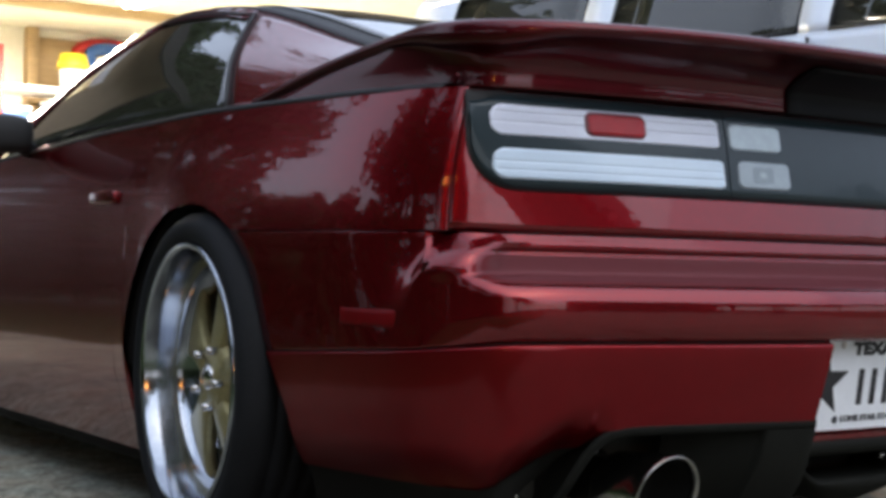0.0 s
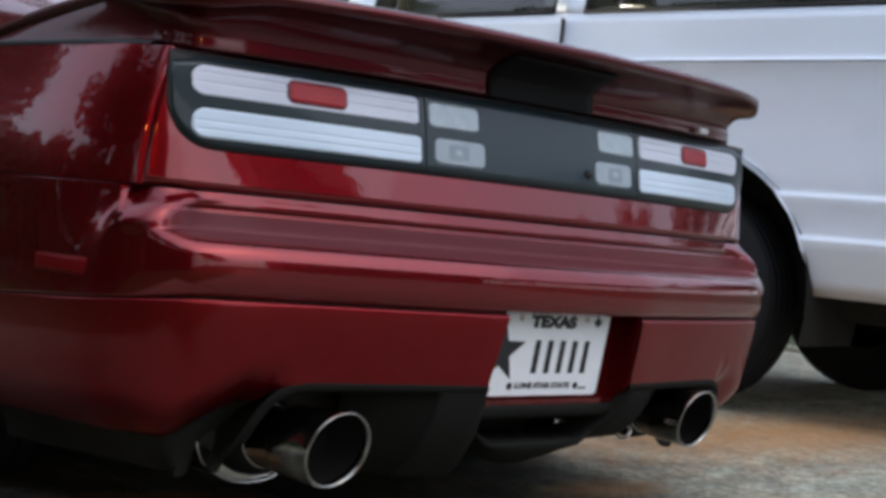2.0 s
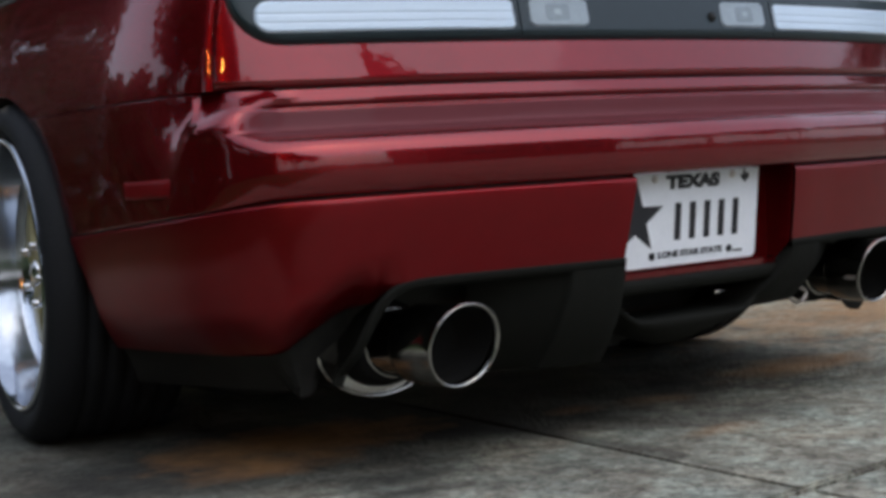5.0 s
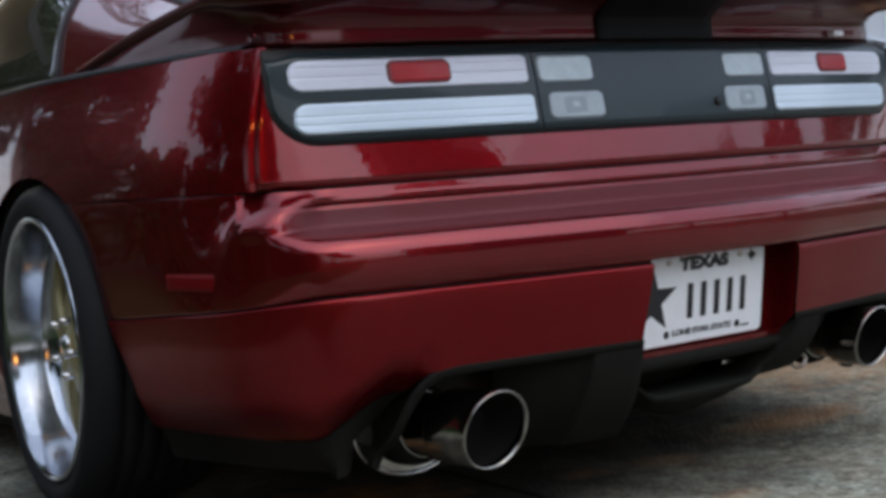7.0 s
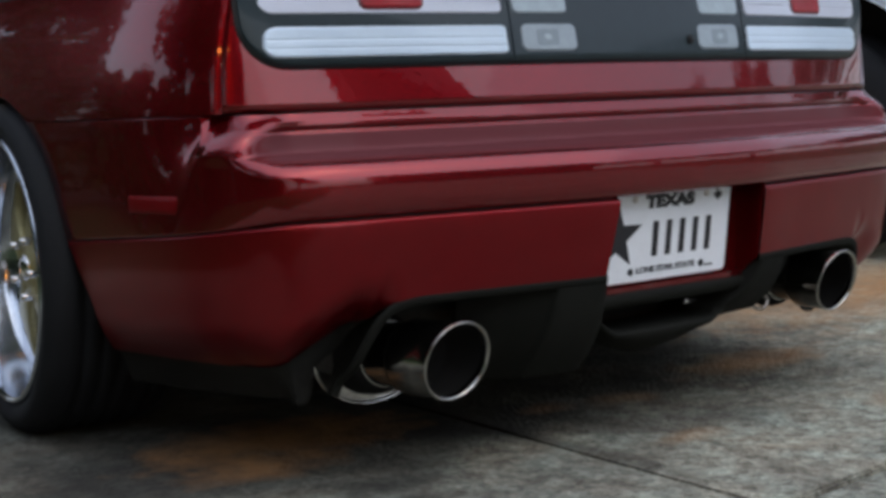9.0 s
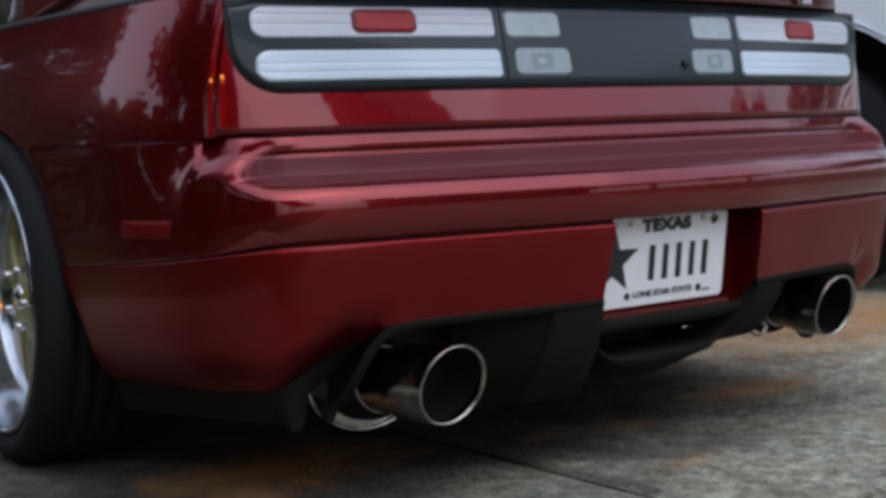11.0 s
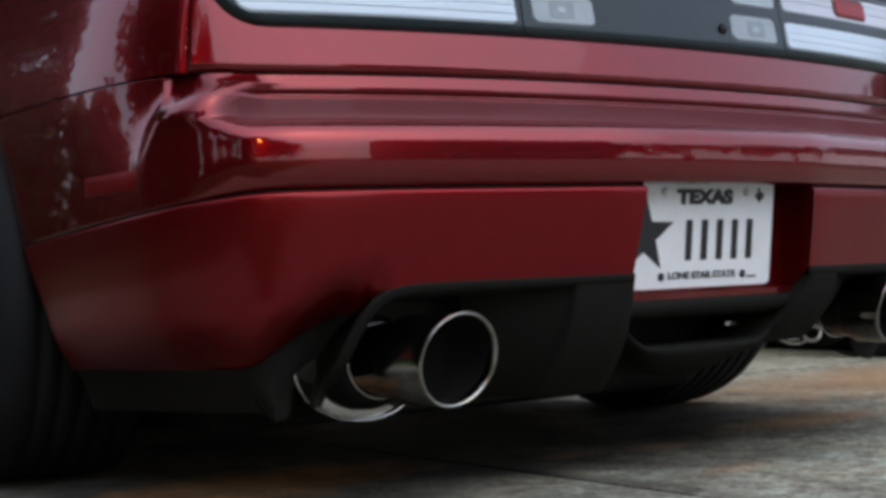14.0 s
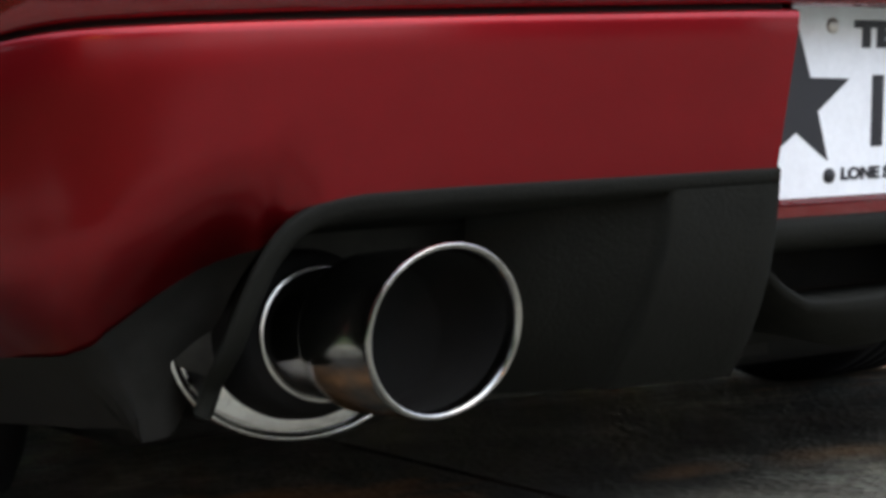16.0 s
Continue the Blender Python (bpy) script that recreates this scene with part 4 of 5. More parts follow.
# number plate
PX, PZ = -.0065, .361
plate_pose = pose(PX, .027, PZ, 90 + 8, 0, 0)
pts = [(x, z, 0) for x, z in rounded(-.176, .1525, -.086, .076, (.010,) * 4)]
bm = outline_bm([Vector(p) for p in pts], (0, 0, .0015))
plate = part("number_plate", bm, PLATE_WHITE, CAR, "white Texas plate with a black star", False)
plate.matrix_basis = plate_pose
Z0 = .0021


def on_plate(name, me, x, z, mat, label="", dz=Z0, sx=1.0):
    ob = finish(name, me, mat, plate, label, False)
    ob.location, ob.scale = (x, z, dz), (sx, 1, 1)
    return ob


on_plate("state_name", letters("TEXAS", .0285, .0021), -.002, .052, INK, "black word TEXAS", sx=1.42)
on_plate("motto", letters("LONE STAR STATE", .0142, .0006), -.002, -.0675, INK, "small black motto", sx=1.25)
me_bar = bpy.data.meshes.new("plate_bar")
bm = box_bm(-.0068, .0068, -.031, .031, 0, .0006)
bm.to_mesh(me_bar)
bm.free()
me_bar.materials.append(INK)
for k in range(5):
    ob = new("plate_bar", me_bar)
    ob.parent = plate
    ob.location = (-.034 + .0335 * k, -.013, .0018)
C = Vector((-.128, -.0045, 0))
star = [C + Vector((math.cos(radians(90 + 36 * k)), math.sin(radians(90 + 36 * k)), 0)) * (.063 if k % 2 == 0 else .0255) for k in range(10)]
bm = bmesh.new()
bm.faces.new([bm.verts.new(p) for p in star])
bmesh.ops.bisect_plane(bm, geom=bm.verts[:] + bm.edges[:] + bm.faces[:], plane_co=(-.1515, 0, 0), plane_no=(-1, 0, 0), clear_outer=True)
st = part("lone_star", bm, INK, plate, "large black star", False)
st.location = (0, 0, Z0)
state = [(-.011, .002), (-.004, .002), (-.004, .011), (.002, .011), (.002, .005), (.011, .003), (.012, -.004), (.005, -.008), (.003, -.013), (-.002, -.009), (-.006, -.006)]
bm = bmesh.new()
bm.faces.new([bm.verts.new((x, z, 0)) for x, z in state])
sh = part("state_outline", bm, INK, plate, "small black state shape", False)
sh.location = (.118, .056, Z0)
for x, z in ((-.089, .060), (.089, .060), (-.089, -.0680), (.089, -.0680)):
    part("plate_bolt", lathe_bm([(.0045, .0003), (.0042, .004), (.003, .0065), (.001, .0068)], (x, z, 0), 'z', 14), STEEL_DULL if z > 0 else INK, plate)
bm = box_bm(.098, .120, -.0745, -.071, .0016, .0022)
part("sticker_bar", bm, INK, plate, "", False)

# ---- the white van beside it ----
VX = 2.25
VAN = thing("white_suv", "white full-size sport utility vehicle parked alongside", "car", at=(0, 0, 0))
V_AXR, V_AXF, V_R, V_ARCH = 1.53, 4.55, .40, .54


def van_x(z):
    """How far the flank stands in from its widest line."""
    f = spline([(.40, .085), (.50, .050), (.60, .018), (.632, .006), (.640, .008), (.650, .019), (.662, .021), (.74, .016), (.775, .008), (.786, .010), (.797, .021), (.81, .023), (.84, .022), (1.0, .026), (1.20, .014), (1.235, .004), (1.252, .0), (1.258, .008), (1.263, .014), (1.27, .016), (1.45, .035), (1.62, .09), (1.86, .19), (1.93, .26)])
    return f(z)


def van_flank(sgn):
    cx = VX + .98
    ys = set(np.linspace(.34, 5.35, 60))
    for yc in (V_AXR, V_AXF):
        for k in range(33):
            ys.add(yc + V_ARCH * math.cos(math.pi * k / 32))
    cols = []
    for y in sorted(ys):
        zl = .445
        for yc in (V_AXR, V_AXF):
            if abs(y - yc) <= V_ARCH:
                zl = max(zl, .42 + .525 * max(1 - abs((y - yc) / V_ARCH) ** 2.15, 0) ** (1 / 2.15))
        top = 1.44
        levels = [1.44, 1.40, 1.35, 1.30, 1.275, 1.268, 1.263, 1.258, 1.252, 1.245, 1.235] + [1.235 - (1.235 - max(zl, .83)) * j / 12 for j in range(1, 13)]
        levels += [min(max(zl, .83), z) if z > zl else zl for z in (.82, .81, .803, .797, .791, .786, .780, .775, .75, .70, .662, .656, .650, .645, .640, .632, .60, .54, .50, .445)]
        cols.append([Vector((cx + sgn * (.98 - van_x(z)), y, z)) for z in levels])
    return sheet("flank_panel", cols, SUV_WHITE, VAN, thick=.01, flip=sgn < 0)


for sgn in (-1, 1):
    van_flank(sgn)
    cx = VX + .98
    def vp(y, z, out=0.0):
        return Vector((cx + sgn * (.98 - van_x(z) + out), y, z))
    # pillars and the roof edge round three windows
    for y0, y1 in ((.34, .48), (2.05, 2.18), (3.20, 3.36), (4.30, 4.62)):
        sheet("pillar", [[vp(y, z) for z in np.linspace(1.89, 1.43, 10)] for y in (y0, (y0 + y1) / 2, y1)], SUV_WHITE, VAN, thick=.02, flip=sgn < 0)
    sheet("roof_side", [[vp(y, z) for z in np.linspace(1.93, 1.84, 5)] for y in np.linspace(.34, 4.62, 12)], SUV_WHITE, VAN, thick=.02, flip=sgn < 0)
    for y0, y1 in ((.48, 2.05), (2.18, 3.20), (3.36, 4.30)):
        win = sheet("side_window", [[vp(y, z, -.012) for z in np.linspace(1.85, 1.435, 10)] for y in np.linspace(y0, y1, 5)], GLASS_DARK, VAN, "dark side window", thick=.006, flip=sgn < 0)
        loop = [vp(a, b, -.004) for a, b in ((y0 + .012, 1.447), (y1 - .012, 1.447), (y1 - .02, 1.84), (y0 + .02, 1.84))]
        part("window_seal", tube_bm(loop, .010, 8, closed=True), BLACK, win)
    for y in (2.12, 3.28):
        part("door_gap", box_bm(cx + sgn * .966 - .012, cx + sgn * .966 + .012, y - .0015, y + .0015, .46, 1.42), BLACK, VAN)
    # Black strip below the belt crease, painted in for the crease's shade.
    sheet("crease_shade", [[vp(y, z, .0012) for z in (1.2495, 1.2455)] for y in np.linspace(.36, 5.3, 20)], BLACK, VAN, "thin black strip painted as shade under the belt crease", flip=sgn > 0)
    for y in (3.10, 4.2):
        hb = part("door_handle", box_bm(-.012, .012, -.08, .08, -.018, .018, .008), BLACK, VAN)
        hb.location = (cx + sgn * .985, y, 1.16)
    for yc in (V_AXR, V_AXF):
        rowsw = [[Vector((cx + sgn * x, yc + (V_ARCH + .01) * math.copysign(abs(math.cos(radians(a))) ** .93, math.cos(radians(a))), .42 + .535 * math.copysign(abs(math.sin(radians(a))) ** .93, math.sin(radians(a))))) for a in range(-15, 196, 10)] for x in (.965, .78, .55)]
        sheet("wheel_well", rowsw, VOID, VAN, "black wheel well")
cx = VX + .98
part("roof", box_bm(cx - .74, cx + .74, .36, 4.5, 1.90, 1.98, .03), SUV_WHITE, VAN)
part("tailgate", box_bm(cx - .90, cx + .90, .30, .36, .55, 1.90, .02), SUV_WHITE, VAN)
part("rear_bumper", box_bm(cx - .95, cx + .95, .18, .36, .47, .70, .04), STEEL_DULL, VAN, "dull metal rear bumper")
part("front_end", box_bm(cx - .92, cx + .92, 4.6, 5.45, .47, 1.25, .08, 3), SUV_WHITE, VAN)
part("underside", box_bm(cx - .70, cx + .70, .5, 5.2, .36, .60), VOID, VAN, "black chassis underside")
part("cabin_interior", box_bm(cx - .66, cx + .66, .5, 4.4, .6, 1.40), VOID, VAN, "dark cabin interior")
part("cabin_back", box_bm(cx - .02, cx + .02, .5, 4.4, 1.40, 1.90), VOID, VAN, "dark seats and trim inside")


def van_wheel():
    r = V_R
    t = part("wheel", lathe_bm([(.0, .20), (-.004, .21), (.010, .215), (.04, .20), (.06, .13), (.05, .05), (.045, .001)], (0, 0, 0), 'x', 40), BLACK, None, "plain black steel wheel")
    prof = [(.0, .205), (-.018, .25), (-.020, .31), (-.005, r - .03), (.02, r - .004)]
    for k in range(5):
        x = .03 + k * .042
        prof += [(x, r), (x + .001, r - .003), (x + .007, r - .003), (x + .008, r)]
    prof += [(.235, r - .004), (.26, r - .04), (.27, .25), (.25, .205)]
    part("tyre", lathe_bm(prof, (0, 0, 0), 'x', 56), TYRE, t, "black road tyre")
    return t


vw = van_wheel()
for sgn in (-1, 1):
    for y in (V_AXR, V_AXF):
        m = pose(cx + sgn * .95, y, V_R, 0, 0, 0 if sgn < 0 else 180)
        if sgn < 0 and y == V_AXR:
            vw.parent = VAN
            vw.matrix_basis = m
        else:
            copy_thing(vw, m).parent = VAN

VAN.matrix_basis = pose(2.27, 1.53, 0) @ pose(0, 0, 0, 0, 0, 6) @ pose(-2.27, -1.53, 0)

# ---- house and open garage ----
GX0, GX1, GY0, GY1, GH = -0.5, 4.1, 5.6, 10.4, 2.42
wall = thing("wall_front", "tan house front round the open garage", "wall", kind="structure")
part("wall_left", box_bm(-1.2, GX0, GY0, GY0 + .2, 0, 2.9), BRICK, wall, "", False)
part("wall_right", box_bm(GX1, 9, GY0, GY0 + .2, 0, 2.9), BRICK, wall, "", False)
part("wall_head", box_bm(GX0, GX1, GY0, GY0 + .2, 2.30, 2.9), BRICK, wall, "", False)
tagged(part("trim", box_bm(GX0 - .02, GX1 + .02, GY0 - .03, GY0 + .003, 2.26, 2.36, .006), SHELF_METAL), "white trim over the garage opening", "trim", kind="structure")
tagged(part("wall_west", box_bm(GX0 - .15, GX0, GY0 + .2, GY1, 0, GH), DRYWALL, None, "", False), "cream garage side wall", "wall", kind="structure")
tagged(part("wall_east", box_bm(GX1, GX1 + .15, GY0 + .2, GY1, 0, GH), DRYWALL, None, "", False), "cream garage side wall", "wall", kind="structure")
tagged(part("wall_north", box_bm(GX0 - .15, GX1 + .15, GY1, GY1 + .15, 0, GH), DRYWALL, None, "", False), "cream garage back wall", "wall", kind="structure")
tagged(part("ceiling", box_bm(GX0 - .15, GX1 + .15, GY0 + .2, GY1 + .15, GH, GH + .1), DRYWALL, None, "", False), "pale garage ceiling", "ceiling", kind="structure")
bm = bmesh.new()
rf = [(-1.6, 5.1, 2.82), (9.3, 5.1, 2.82), (9.3, 8.2, 4.2), (-1.6, 8.2, 4.2), (9.3, 11.3, 2.82), (-1.6, 11.3, 2.82)]
v = [bm.verts.new(p) for p in rf]
bm.faces.new((v[0], v[1], v[2], v[3])), bm.faces.new((v[3], v[2], v[4], v[5]))
roof = tagged(part("roof", bm, ASPHALT, None, "", False), "dark shingled house roof", "roof", kind="structure")
sol = roof.modifiers.new("thickness", 'SOLIDIFY')
sol.thickness = .12


def tube_light(x, y):
    t = thing("ceiling_light", "lit fluorescent tube fitting on the garage ceiling", "light", "garage lights", at=(x, y, GH))
    part("housing", box_bm(-.09, .09, -.62, .62, -.06, 0, .008), SHELF_METAL, t)
    for dx in (-.04, .04):
        part("tube", tube_bm([(dx, -.58, -.075), (dx, .58, -.075)], .016, 10), TUBE, t)
    return t


for x, y in ((.3, 7.5), (2.1, 7.8)):
    tube_light(x, y)
ld = bpy.data.lights.new("garage_light", 'AREA')
ld.shape, ld.size, ld.size_y, ld.energy, ld.color = 'RECTANGLE', 2.6, 1.3, 620, (1.0, .95, .84)
lo = new("garage_light", ld)
lo.matrix_world = pose(1.3, 7.7, GH - .12)

tagged(part("ceiling_joist", box_bm(.9, 2.7, 8.9, 9.0, GH - .07, GH, .004), WOOD), "bare pine joist under the garage ceiling", "beam")


def shelf_unit(x0, x1, y, zs, depth=.45):
    s = thing("shelf_unit", "white steel shelf full of garage clutter", "shelf", at=(0, 0, 0))
    for x in (x0, x1):
        for yy in (y, y + depth):
            part("post", box_bm(x - .02, x + .02, yy - .02, yy + .02, 0, max(zs) + .3, .004), SHELF_METAL if x == x1 else TOOL_RED, s)
    for z in zs:
        part("shelf", box_bm(x0, x1, y - .02, y + depth + .02, z - .04, z, .005), SHELF_METAL, s)
    return s


shelf_unit(1.55, 3.05, 9.6, (.5, 1.0, 1.42, 1.85))


def bucket(x, y, z, lid, body=BUCKET_WHITE, r=.14, h=.30):
    b = thing("bucket", "white plastic bucket with a coloured lid on the shelf", "bucket", "shelf buckets", at=(x, y, z))
    part("body", lathe_bm([(0, .001), (0, r * .88), (h, r), (h + .005, r + .006), (h + .01, r)], (0, 0, 0), 'z', 28), body, b)
    part("lid", lathe_bm([(h + .01, r + .010), (h - .03, r + .012), (h + .012, r + .012), (h + .10, r * .92), (h + .105, .001)], (0, 0, 0), 'z', 28), lid, b)
    return b


bucket(2.20, 9.78, 1.85, YELLOW, r=.115, h=.20)
bucket(2.52, 9.80, 1.85, BUCKET_WHITE, r=.115, h=.20)


def carton(x, y, z, w, d, h, mat, label, cat="box"):
    c = thing(cat if cat != "box" else "storage_box", label, cat, at=(x, y, z))
    part("body", box_bm(-w / 2, w / 2, -d / 2, d / 2, 0, h, .012), mat, c)
    part("lid", box_bm(-w / 2 - .006, w / 2 + .006, -d / 2 - .006, d / 2 + .006, h, h + .03, .006), SHELF_METAL if mat is not SHELF_METAL else BLUE, c)
    return c


random.seed(4)
for k in range(11):
    z = (1.42, 1.0, 1.42)[k % 3]
    mat = (TOOL_RED, BLUE, WOOD, BUCKET_WHITE, PLASTIC, YELLOW)[random.randrange(6)]
    carton(1.70 + .125 * k, 9.76 + random.uniform(-.04, .06), z, random.uniform(.16, .24), .26, random.uniform(.16, .32), mat, "small storage box on the garage shelf")
# blower and other large shapes hung above the shelf
part_b = thing("pool_float", "red and blue ringed toy hung on the wall", "toy", at=(2.72, 10.33, 2.22))
for k, (m, r) in enumerate(((TOOL_RED, .20), (BLUE, .13))):
    bm = tube_bm([(r * 1.5 * math.cos(a), -.06 * k, r * .6 * math.sin(a)) for a in np.linspace(0, 2 * math.pi, 25)[:-1]], .05, 12, closed=True)
    part("ring", bm, m, part_b)
tagged(part("wall_post", box_bm(2.00, 2.09, 10.28, 10.40, 0, GH, .004), WOOD), "bare pine post on the garage wall", "post")
tagged(part("plywood_sheet", box_bm(2.12, 2.75, 10.37, 10.39, 1.0, 2.35, .002), WOOD), "plywood sheet fixed to the garage wall", "panel")

# ---- ground ----
bm = bmesh.new()
bm.faces.new([bm.verts.new(p) for p in ((-400, -400, -.07), (400, -400, -.07), (400, 400, -.07), (-400, 400, -.07))])
tagged(part("ground", bm, GRASS, None, "", False), "green lawn round the driveway", "ground", kind="structure")
tagged(part("road", box_bm(-200, 200, -19.4, -13.5, -.12, -.045), ASPHALT, None, "", False), "grey asphalt street", "road", kind="structure")
drive = thing("pavement", "weathered exposed-aggregate concrete driveway slabs", "driveway", kind="structure")
part("slab_bed", box_bm(-1.75, 5.6, -.60, 10.4, -.10, -.012), VOID, drive, "dark earth in the joints", False)
part("slab_bed", box_bm(-1.1, 5.6, -13.5, -.601, -.10, -.012), VOID, drive, "dark earth in the joints", False)
J1, J2 = -.385, 1.405


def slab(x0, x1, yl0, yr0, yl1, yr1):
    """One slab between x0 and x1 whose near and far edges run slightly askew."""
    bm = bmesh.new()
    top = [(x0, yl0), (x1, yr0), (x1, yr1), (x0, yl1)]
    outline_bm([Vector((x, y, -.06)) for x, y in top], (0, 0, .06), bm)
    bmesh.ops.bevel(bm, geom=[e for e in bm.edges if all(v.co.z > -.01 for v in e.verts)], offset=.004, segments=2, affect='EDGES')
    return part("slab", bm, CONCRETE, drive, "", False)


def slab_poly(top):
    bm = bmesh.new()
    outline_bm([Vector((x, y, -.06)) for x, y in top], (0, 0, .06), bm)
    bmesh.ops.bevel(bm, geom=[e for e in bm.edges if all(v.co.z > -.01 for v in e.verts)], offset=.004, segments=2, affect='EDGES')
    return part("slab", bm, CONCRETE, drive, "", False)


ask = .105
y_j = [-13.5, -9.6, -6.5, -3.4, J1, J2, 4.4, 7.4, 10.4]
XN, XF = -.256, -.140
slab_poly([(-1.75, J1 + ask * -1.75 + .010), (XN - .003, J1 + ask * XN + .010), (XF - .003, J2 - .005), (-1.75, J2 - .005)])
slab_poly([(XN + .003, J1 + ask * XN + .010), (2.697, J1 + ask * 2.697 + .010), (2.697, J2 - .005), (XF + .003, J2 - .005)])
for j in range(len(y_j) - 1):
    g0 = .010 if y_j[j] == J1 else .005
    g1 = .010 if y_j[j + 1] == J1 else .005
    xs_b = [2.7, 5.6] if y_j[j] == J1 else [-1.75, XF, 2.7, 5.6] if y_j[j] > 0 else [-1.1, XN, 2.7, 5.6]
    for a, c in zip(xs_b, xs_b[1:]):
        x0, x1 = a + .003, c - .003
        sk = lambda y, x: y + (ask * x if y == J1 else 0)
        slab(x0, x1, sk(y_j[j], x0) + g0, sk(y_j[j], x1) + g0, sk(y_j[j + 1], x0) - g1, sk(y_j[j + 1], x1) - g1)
tagged(part("kerb", box_bm(5.62, 5.78, -13.5, 10.4, -.10, .03, .02), CONCRETE, None, "", False), "pale concrete kerb along the driveway", "kerb", kind="structure")


# ---- trees and the street lamp ----
def tree(seed, h, spread):
    rnd = random.Random(seed)
    t = thing("tree", "broad dark-green tree beside the street", "tree", "street trees")
    bm = tube_bm([(0, 0, -.1), (.05, .03, h * .2), (-.04, .08, h * .42), (.0, .0, h * .62)], lambda u: .24 * h / 8 * (1 - .6 * u), 10)
    tips = []
    for k in range(9):
        a, z = k * 2.4 + rnd.random(), h * (.32 + .035 * k)
        e = Vector((math.cos(a) * spread * rnd.uniform(.5, .8), math.sin(a) * spread * rnd.uniform(.5, .8), z + h * rnd.uniform(.12, .28)))
        tube_bm([(0, .04, z), e * .5 + Vector((0, 0, z * .5 - e.z * .02)), e], lambda u: .07 * h / 8 * (1 - .8 * u), 6, bm)
        tips.append(e)
    part("trunk", bm, BARK, t)
    verts, faces = [], []
    clumps = [(tips[rnd.randrange(9)] + Vector((rnd.gauss(0, .35), rnd.gauss(0, .35), rnd.gauss(0, .22))) * spread * .8, spread * rnd.uniform(.14, .30)) for _ in range(60)]
    for c, r in clumps:
        for _ in range(150):
            d = Vector((rnd.gauss(0, 1), rnd.gauss(0, 1), rnd.gauss(0, .8)))
            p = c + d.normalized() * r * rnd.uniform(.5, 1.1)
            s = rnd.uniform(.09, .19) * h / 8
            q = Euler((rnd.uniform(-1.2, 1.2), rnd.uniform(-1.2, 1.2), rnd.uniform(0, 6.3))).to_matrix()
            i = len(verts)
            verts += [tuple(p + q @ Vector(w)) for w in ((-s, 0, 0), (0, -s * .5, 0), (s * 1.1, 0, .1 * s), (0, s * .5, 0))]
            faces.append((i, i + 1, i + 2, i + 3))
    me = bpy.data.meshes.new("crown")
    me.from_pydata(verts, [], faces)
    finish("crown", me, LEAF, t, "", False)
    return t


def hedge(x, y0, y1, h, seed):
    rnd = random.Random(seed)
    verts, faces = [], []
    for _ in range(int((y1 - y0) * 1500)):
        y = rnd.uniform(y0, y1)
        top = h * (.86 + .10 * math.sin(y * 1.7) + .07 * math.sin(y * 4.3 + 1) + .05 * math.sin(y * 11))
        z = top * rnd.random() ** .75
        p = Vector((x + rnd.gauss(0, .30) * (1.15 - .5 * z / h), y, z))
        s = rnd.uniform(.07, .15)
        q = Euler((rnd.uniform(-1.3, 1.3), rnd.uniform(-1.3, 1.3), rnd.uniform(0, 6.3))).to_matrix()
        i = len(verts)
        verts += [tuple(p + q @ Vector(w)) for w in ((-s, 0, 0), (0, -s * .5, 0), (s * 1.1, 0, .1 * s), (0, s * .5, 0))]
        faces.append((i, i + 1, i + 2, i + 3))
    me = bpy.data.meshes.new("hedge")
    me.from_pydata(verts, [], faces)
    return tagged(finish("hedge", me, LEAF, None, "", False), "uneven dark-green hedge along the lawn", "hedge", kind="stuff")


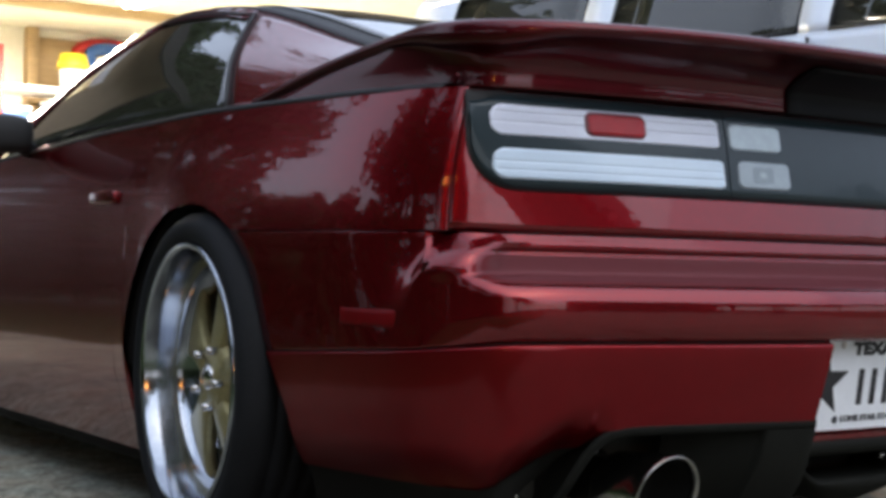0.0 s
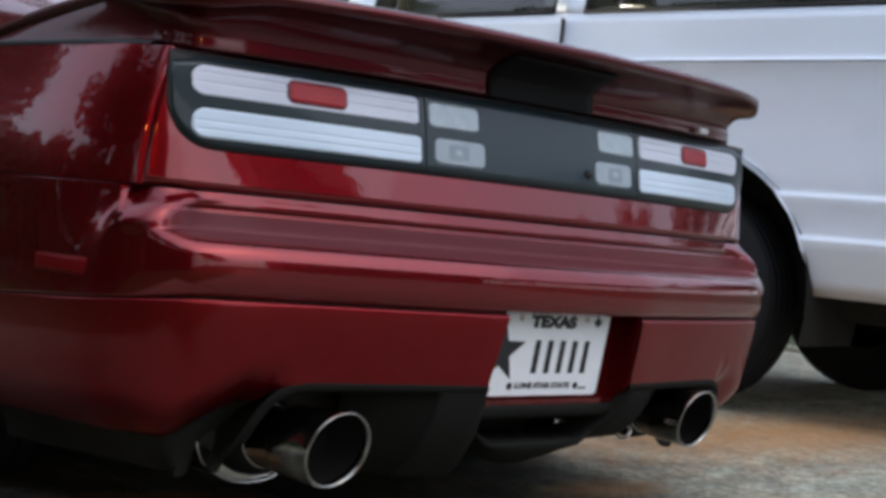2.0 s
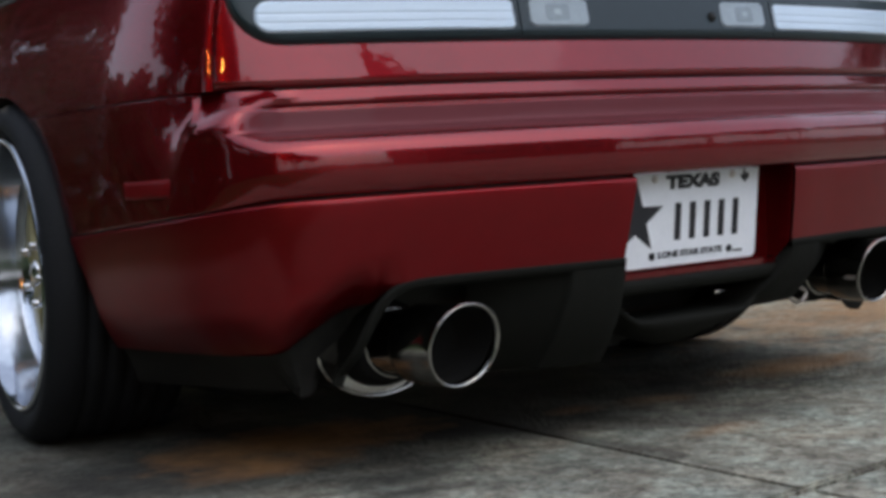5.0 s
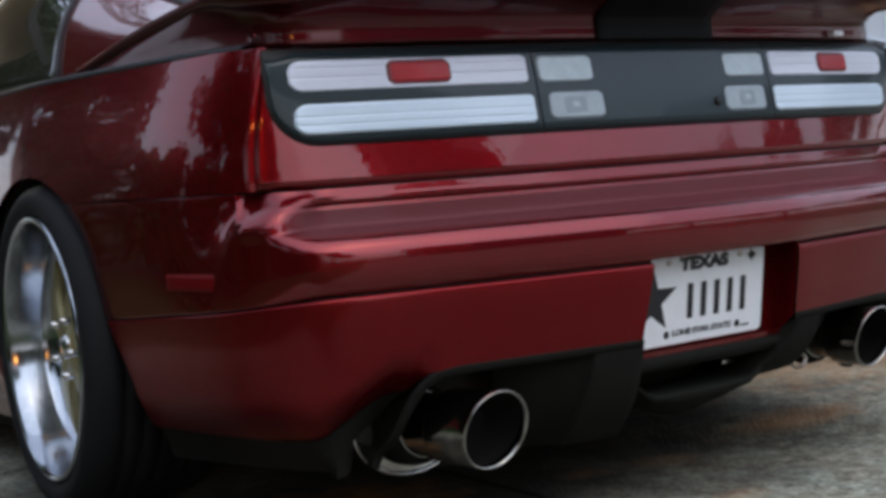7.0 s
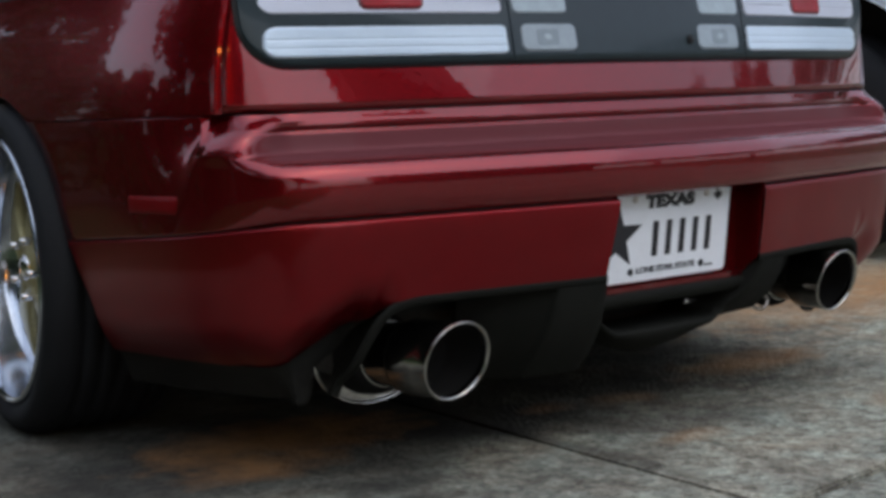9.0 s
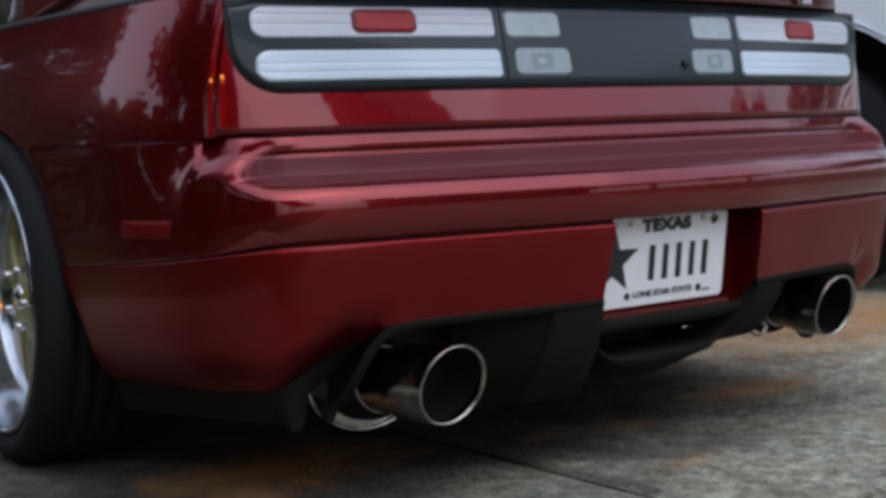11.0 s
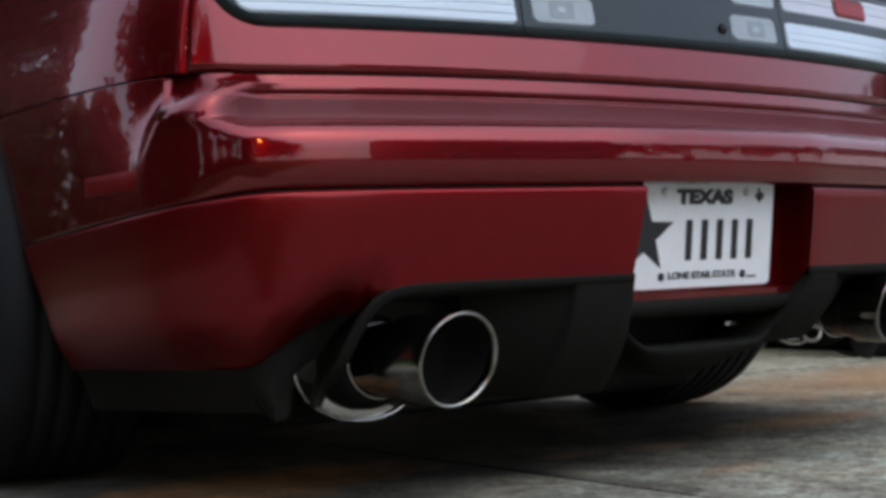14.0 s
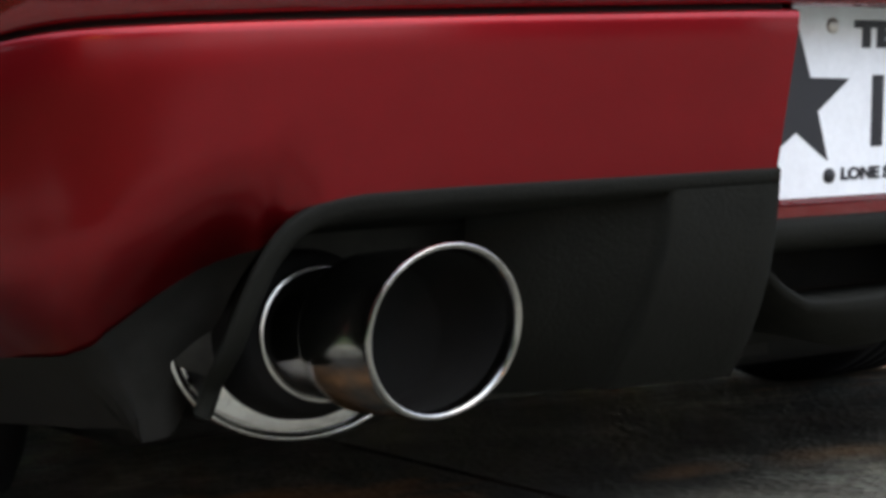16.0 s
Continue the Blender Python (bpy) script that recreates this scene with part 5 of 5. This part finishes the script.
hedge(-6.9, .8, 5.4, 1.9, 11)
hedge(-5.9, 4.9, 9.0, 2.3, 13)
hedge(-5.3, 8.6, 16, 4.1, 14)
hedge(-7.6, -9, .6, 1.6, 12)
ta, tb, tc = tree(1, 8.5, 3.4), tree(2, 10.5, 3.8), tree(3, 7.0, 3.0)
ta.location, tb.location, tc.location = (-13.0, -2.2, -.07), (-16, -8, -.07), (-9.5, -24, -.07)
for src, x, y, r in ((tb, -3.9, 13.6, 40), (ta, -17, -13, 200), (ta, 11.2, -25.5, 60), (ta, 16, -31, 150), (tc, 19, -29, 20), (tb, 28, -31, 250), (ta, -9, -31, 310),
                     (tc, 28, -8, 80), (tb, 30, 4, 130), (ta, -24, -22, 10), (tb, -24, 3, 75), (tc, -12, -26, 200), (ta, -7.5, -17.5, 95), (tb, -11, -13, 300), (ta, -14, -20, 130), (tc, -15, -25, 220),
                     (tb, 33, -18, 40), (tc, 23, -16, 170), (ta, 22, -2, 33), (tb, -6.4, 22, 190), (tb, -.6, 15.6, 45), (ta, -11.8, 4.9, 75), (tb, -16, 7.0, 120), (tc, -9.6, 3.4, 260)):
    copy_thing(src, pose(x, y, -.07, 0, 0, r))


def far_house():
    """Two storeys with a hipped roof across the street."""
    h = thing("house", "two-storey tan house with a hipped roof across the street", "house", at=(6.5, -24.4, -.07))
    part("wall", box_bm(-3.3, 3.3, -4, 4, 0, 8.0), SIDING, h, "", False)
    bm = bmesh.new()
    low = [bm.verts.new(p) for p in ((-3.45, -4.4, 7.98), (3.45, -4.4, 7.98), (3.45, 4.4, 7.98), (-3.45, 4.4, 7.98))]
    top = [bm.verts.new((-2.5, .4, 11.0)), bm.verts.new((1.6, .4, 11.0))]
    bm.faces.new(low)
    bm.faces.new((low[0], low[1], top[1], top[0])), bm.faces.new((low[1], low[2], top[1]))
    bm.faces.new((low[2], low[3], top[0], top[1])), bm.faces.new((low[3], low[0], top[0]))
    part("roof", bm, ASPHALT, h, "", False)
    for x, z in ((-2.0, .9), (.7, .9), (-2.0, 4.2), (.7, 4.2)):
        w = part("window", box_bm(x, x + 1.3, 4.0, 4.04, z, z + 1.3, .01), GLASS_DARK, h)
        part("frame", tube_bm([(x, 4.03, z), (x + 1.3, 4.03, z), (x + 1.3, 4.03, z + 1.3), (x, 4.03, z + 1.3)], .04, 6, closed=True), SHELF_METAL, w)
    return h


far_house()

lamp = thing("street_lamp", "glowing warm street lamp on a dark post", "lamp", at=(-8.2, -12.2, -.07))
part("post", lathe_bm([(0, .10), (.3, .09), (.35, .06), (3.3, .045), (3.35, .08), (3.4, .08)], (0, 0, 0), 'z', 20, close=True), BLACK, lamp)
part("bulb", lathe_bm([(3.42, .001), (3.43, .08), (3.49, .14), (3.56, .165), (3.63, .14), (3.69, .08), (3.70, .001)], (0, 0, 0), 'z', 24), BULB, lamp, "glowing orange globe")
part("cap", lathe_bm([(3.76, .15), (3.80, .14), (3.90, .03), (3.92, .001)], (0, 0, 0), 'z', 20), BLACK, lamp)
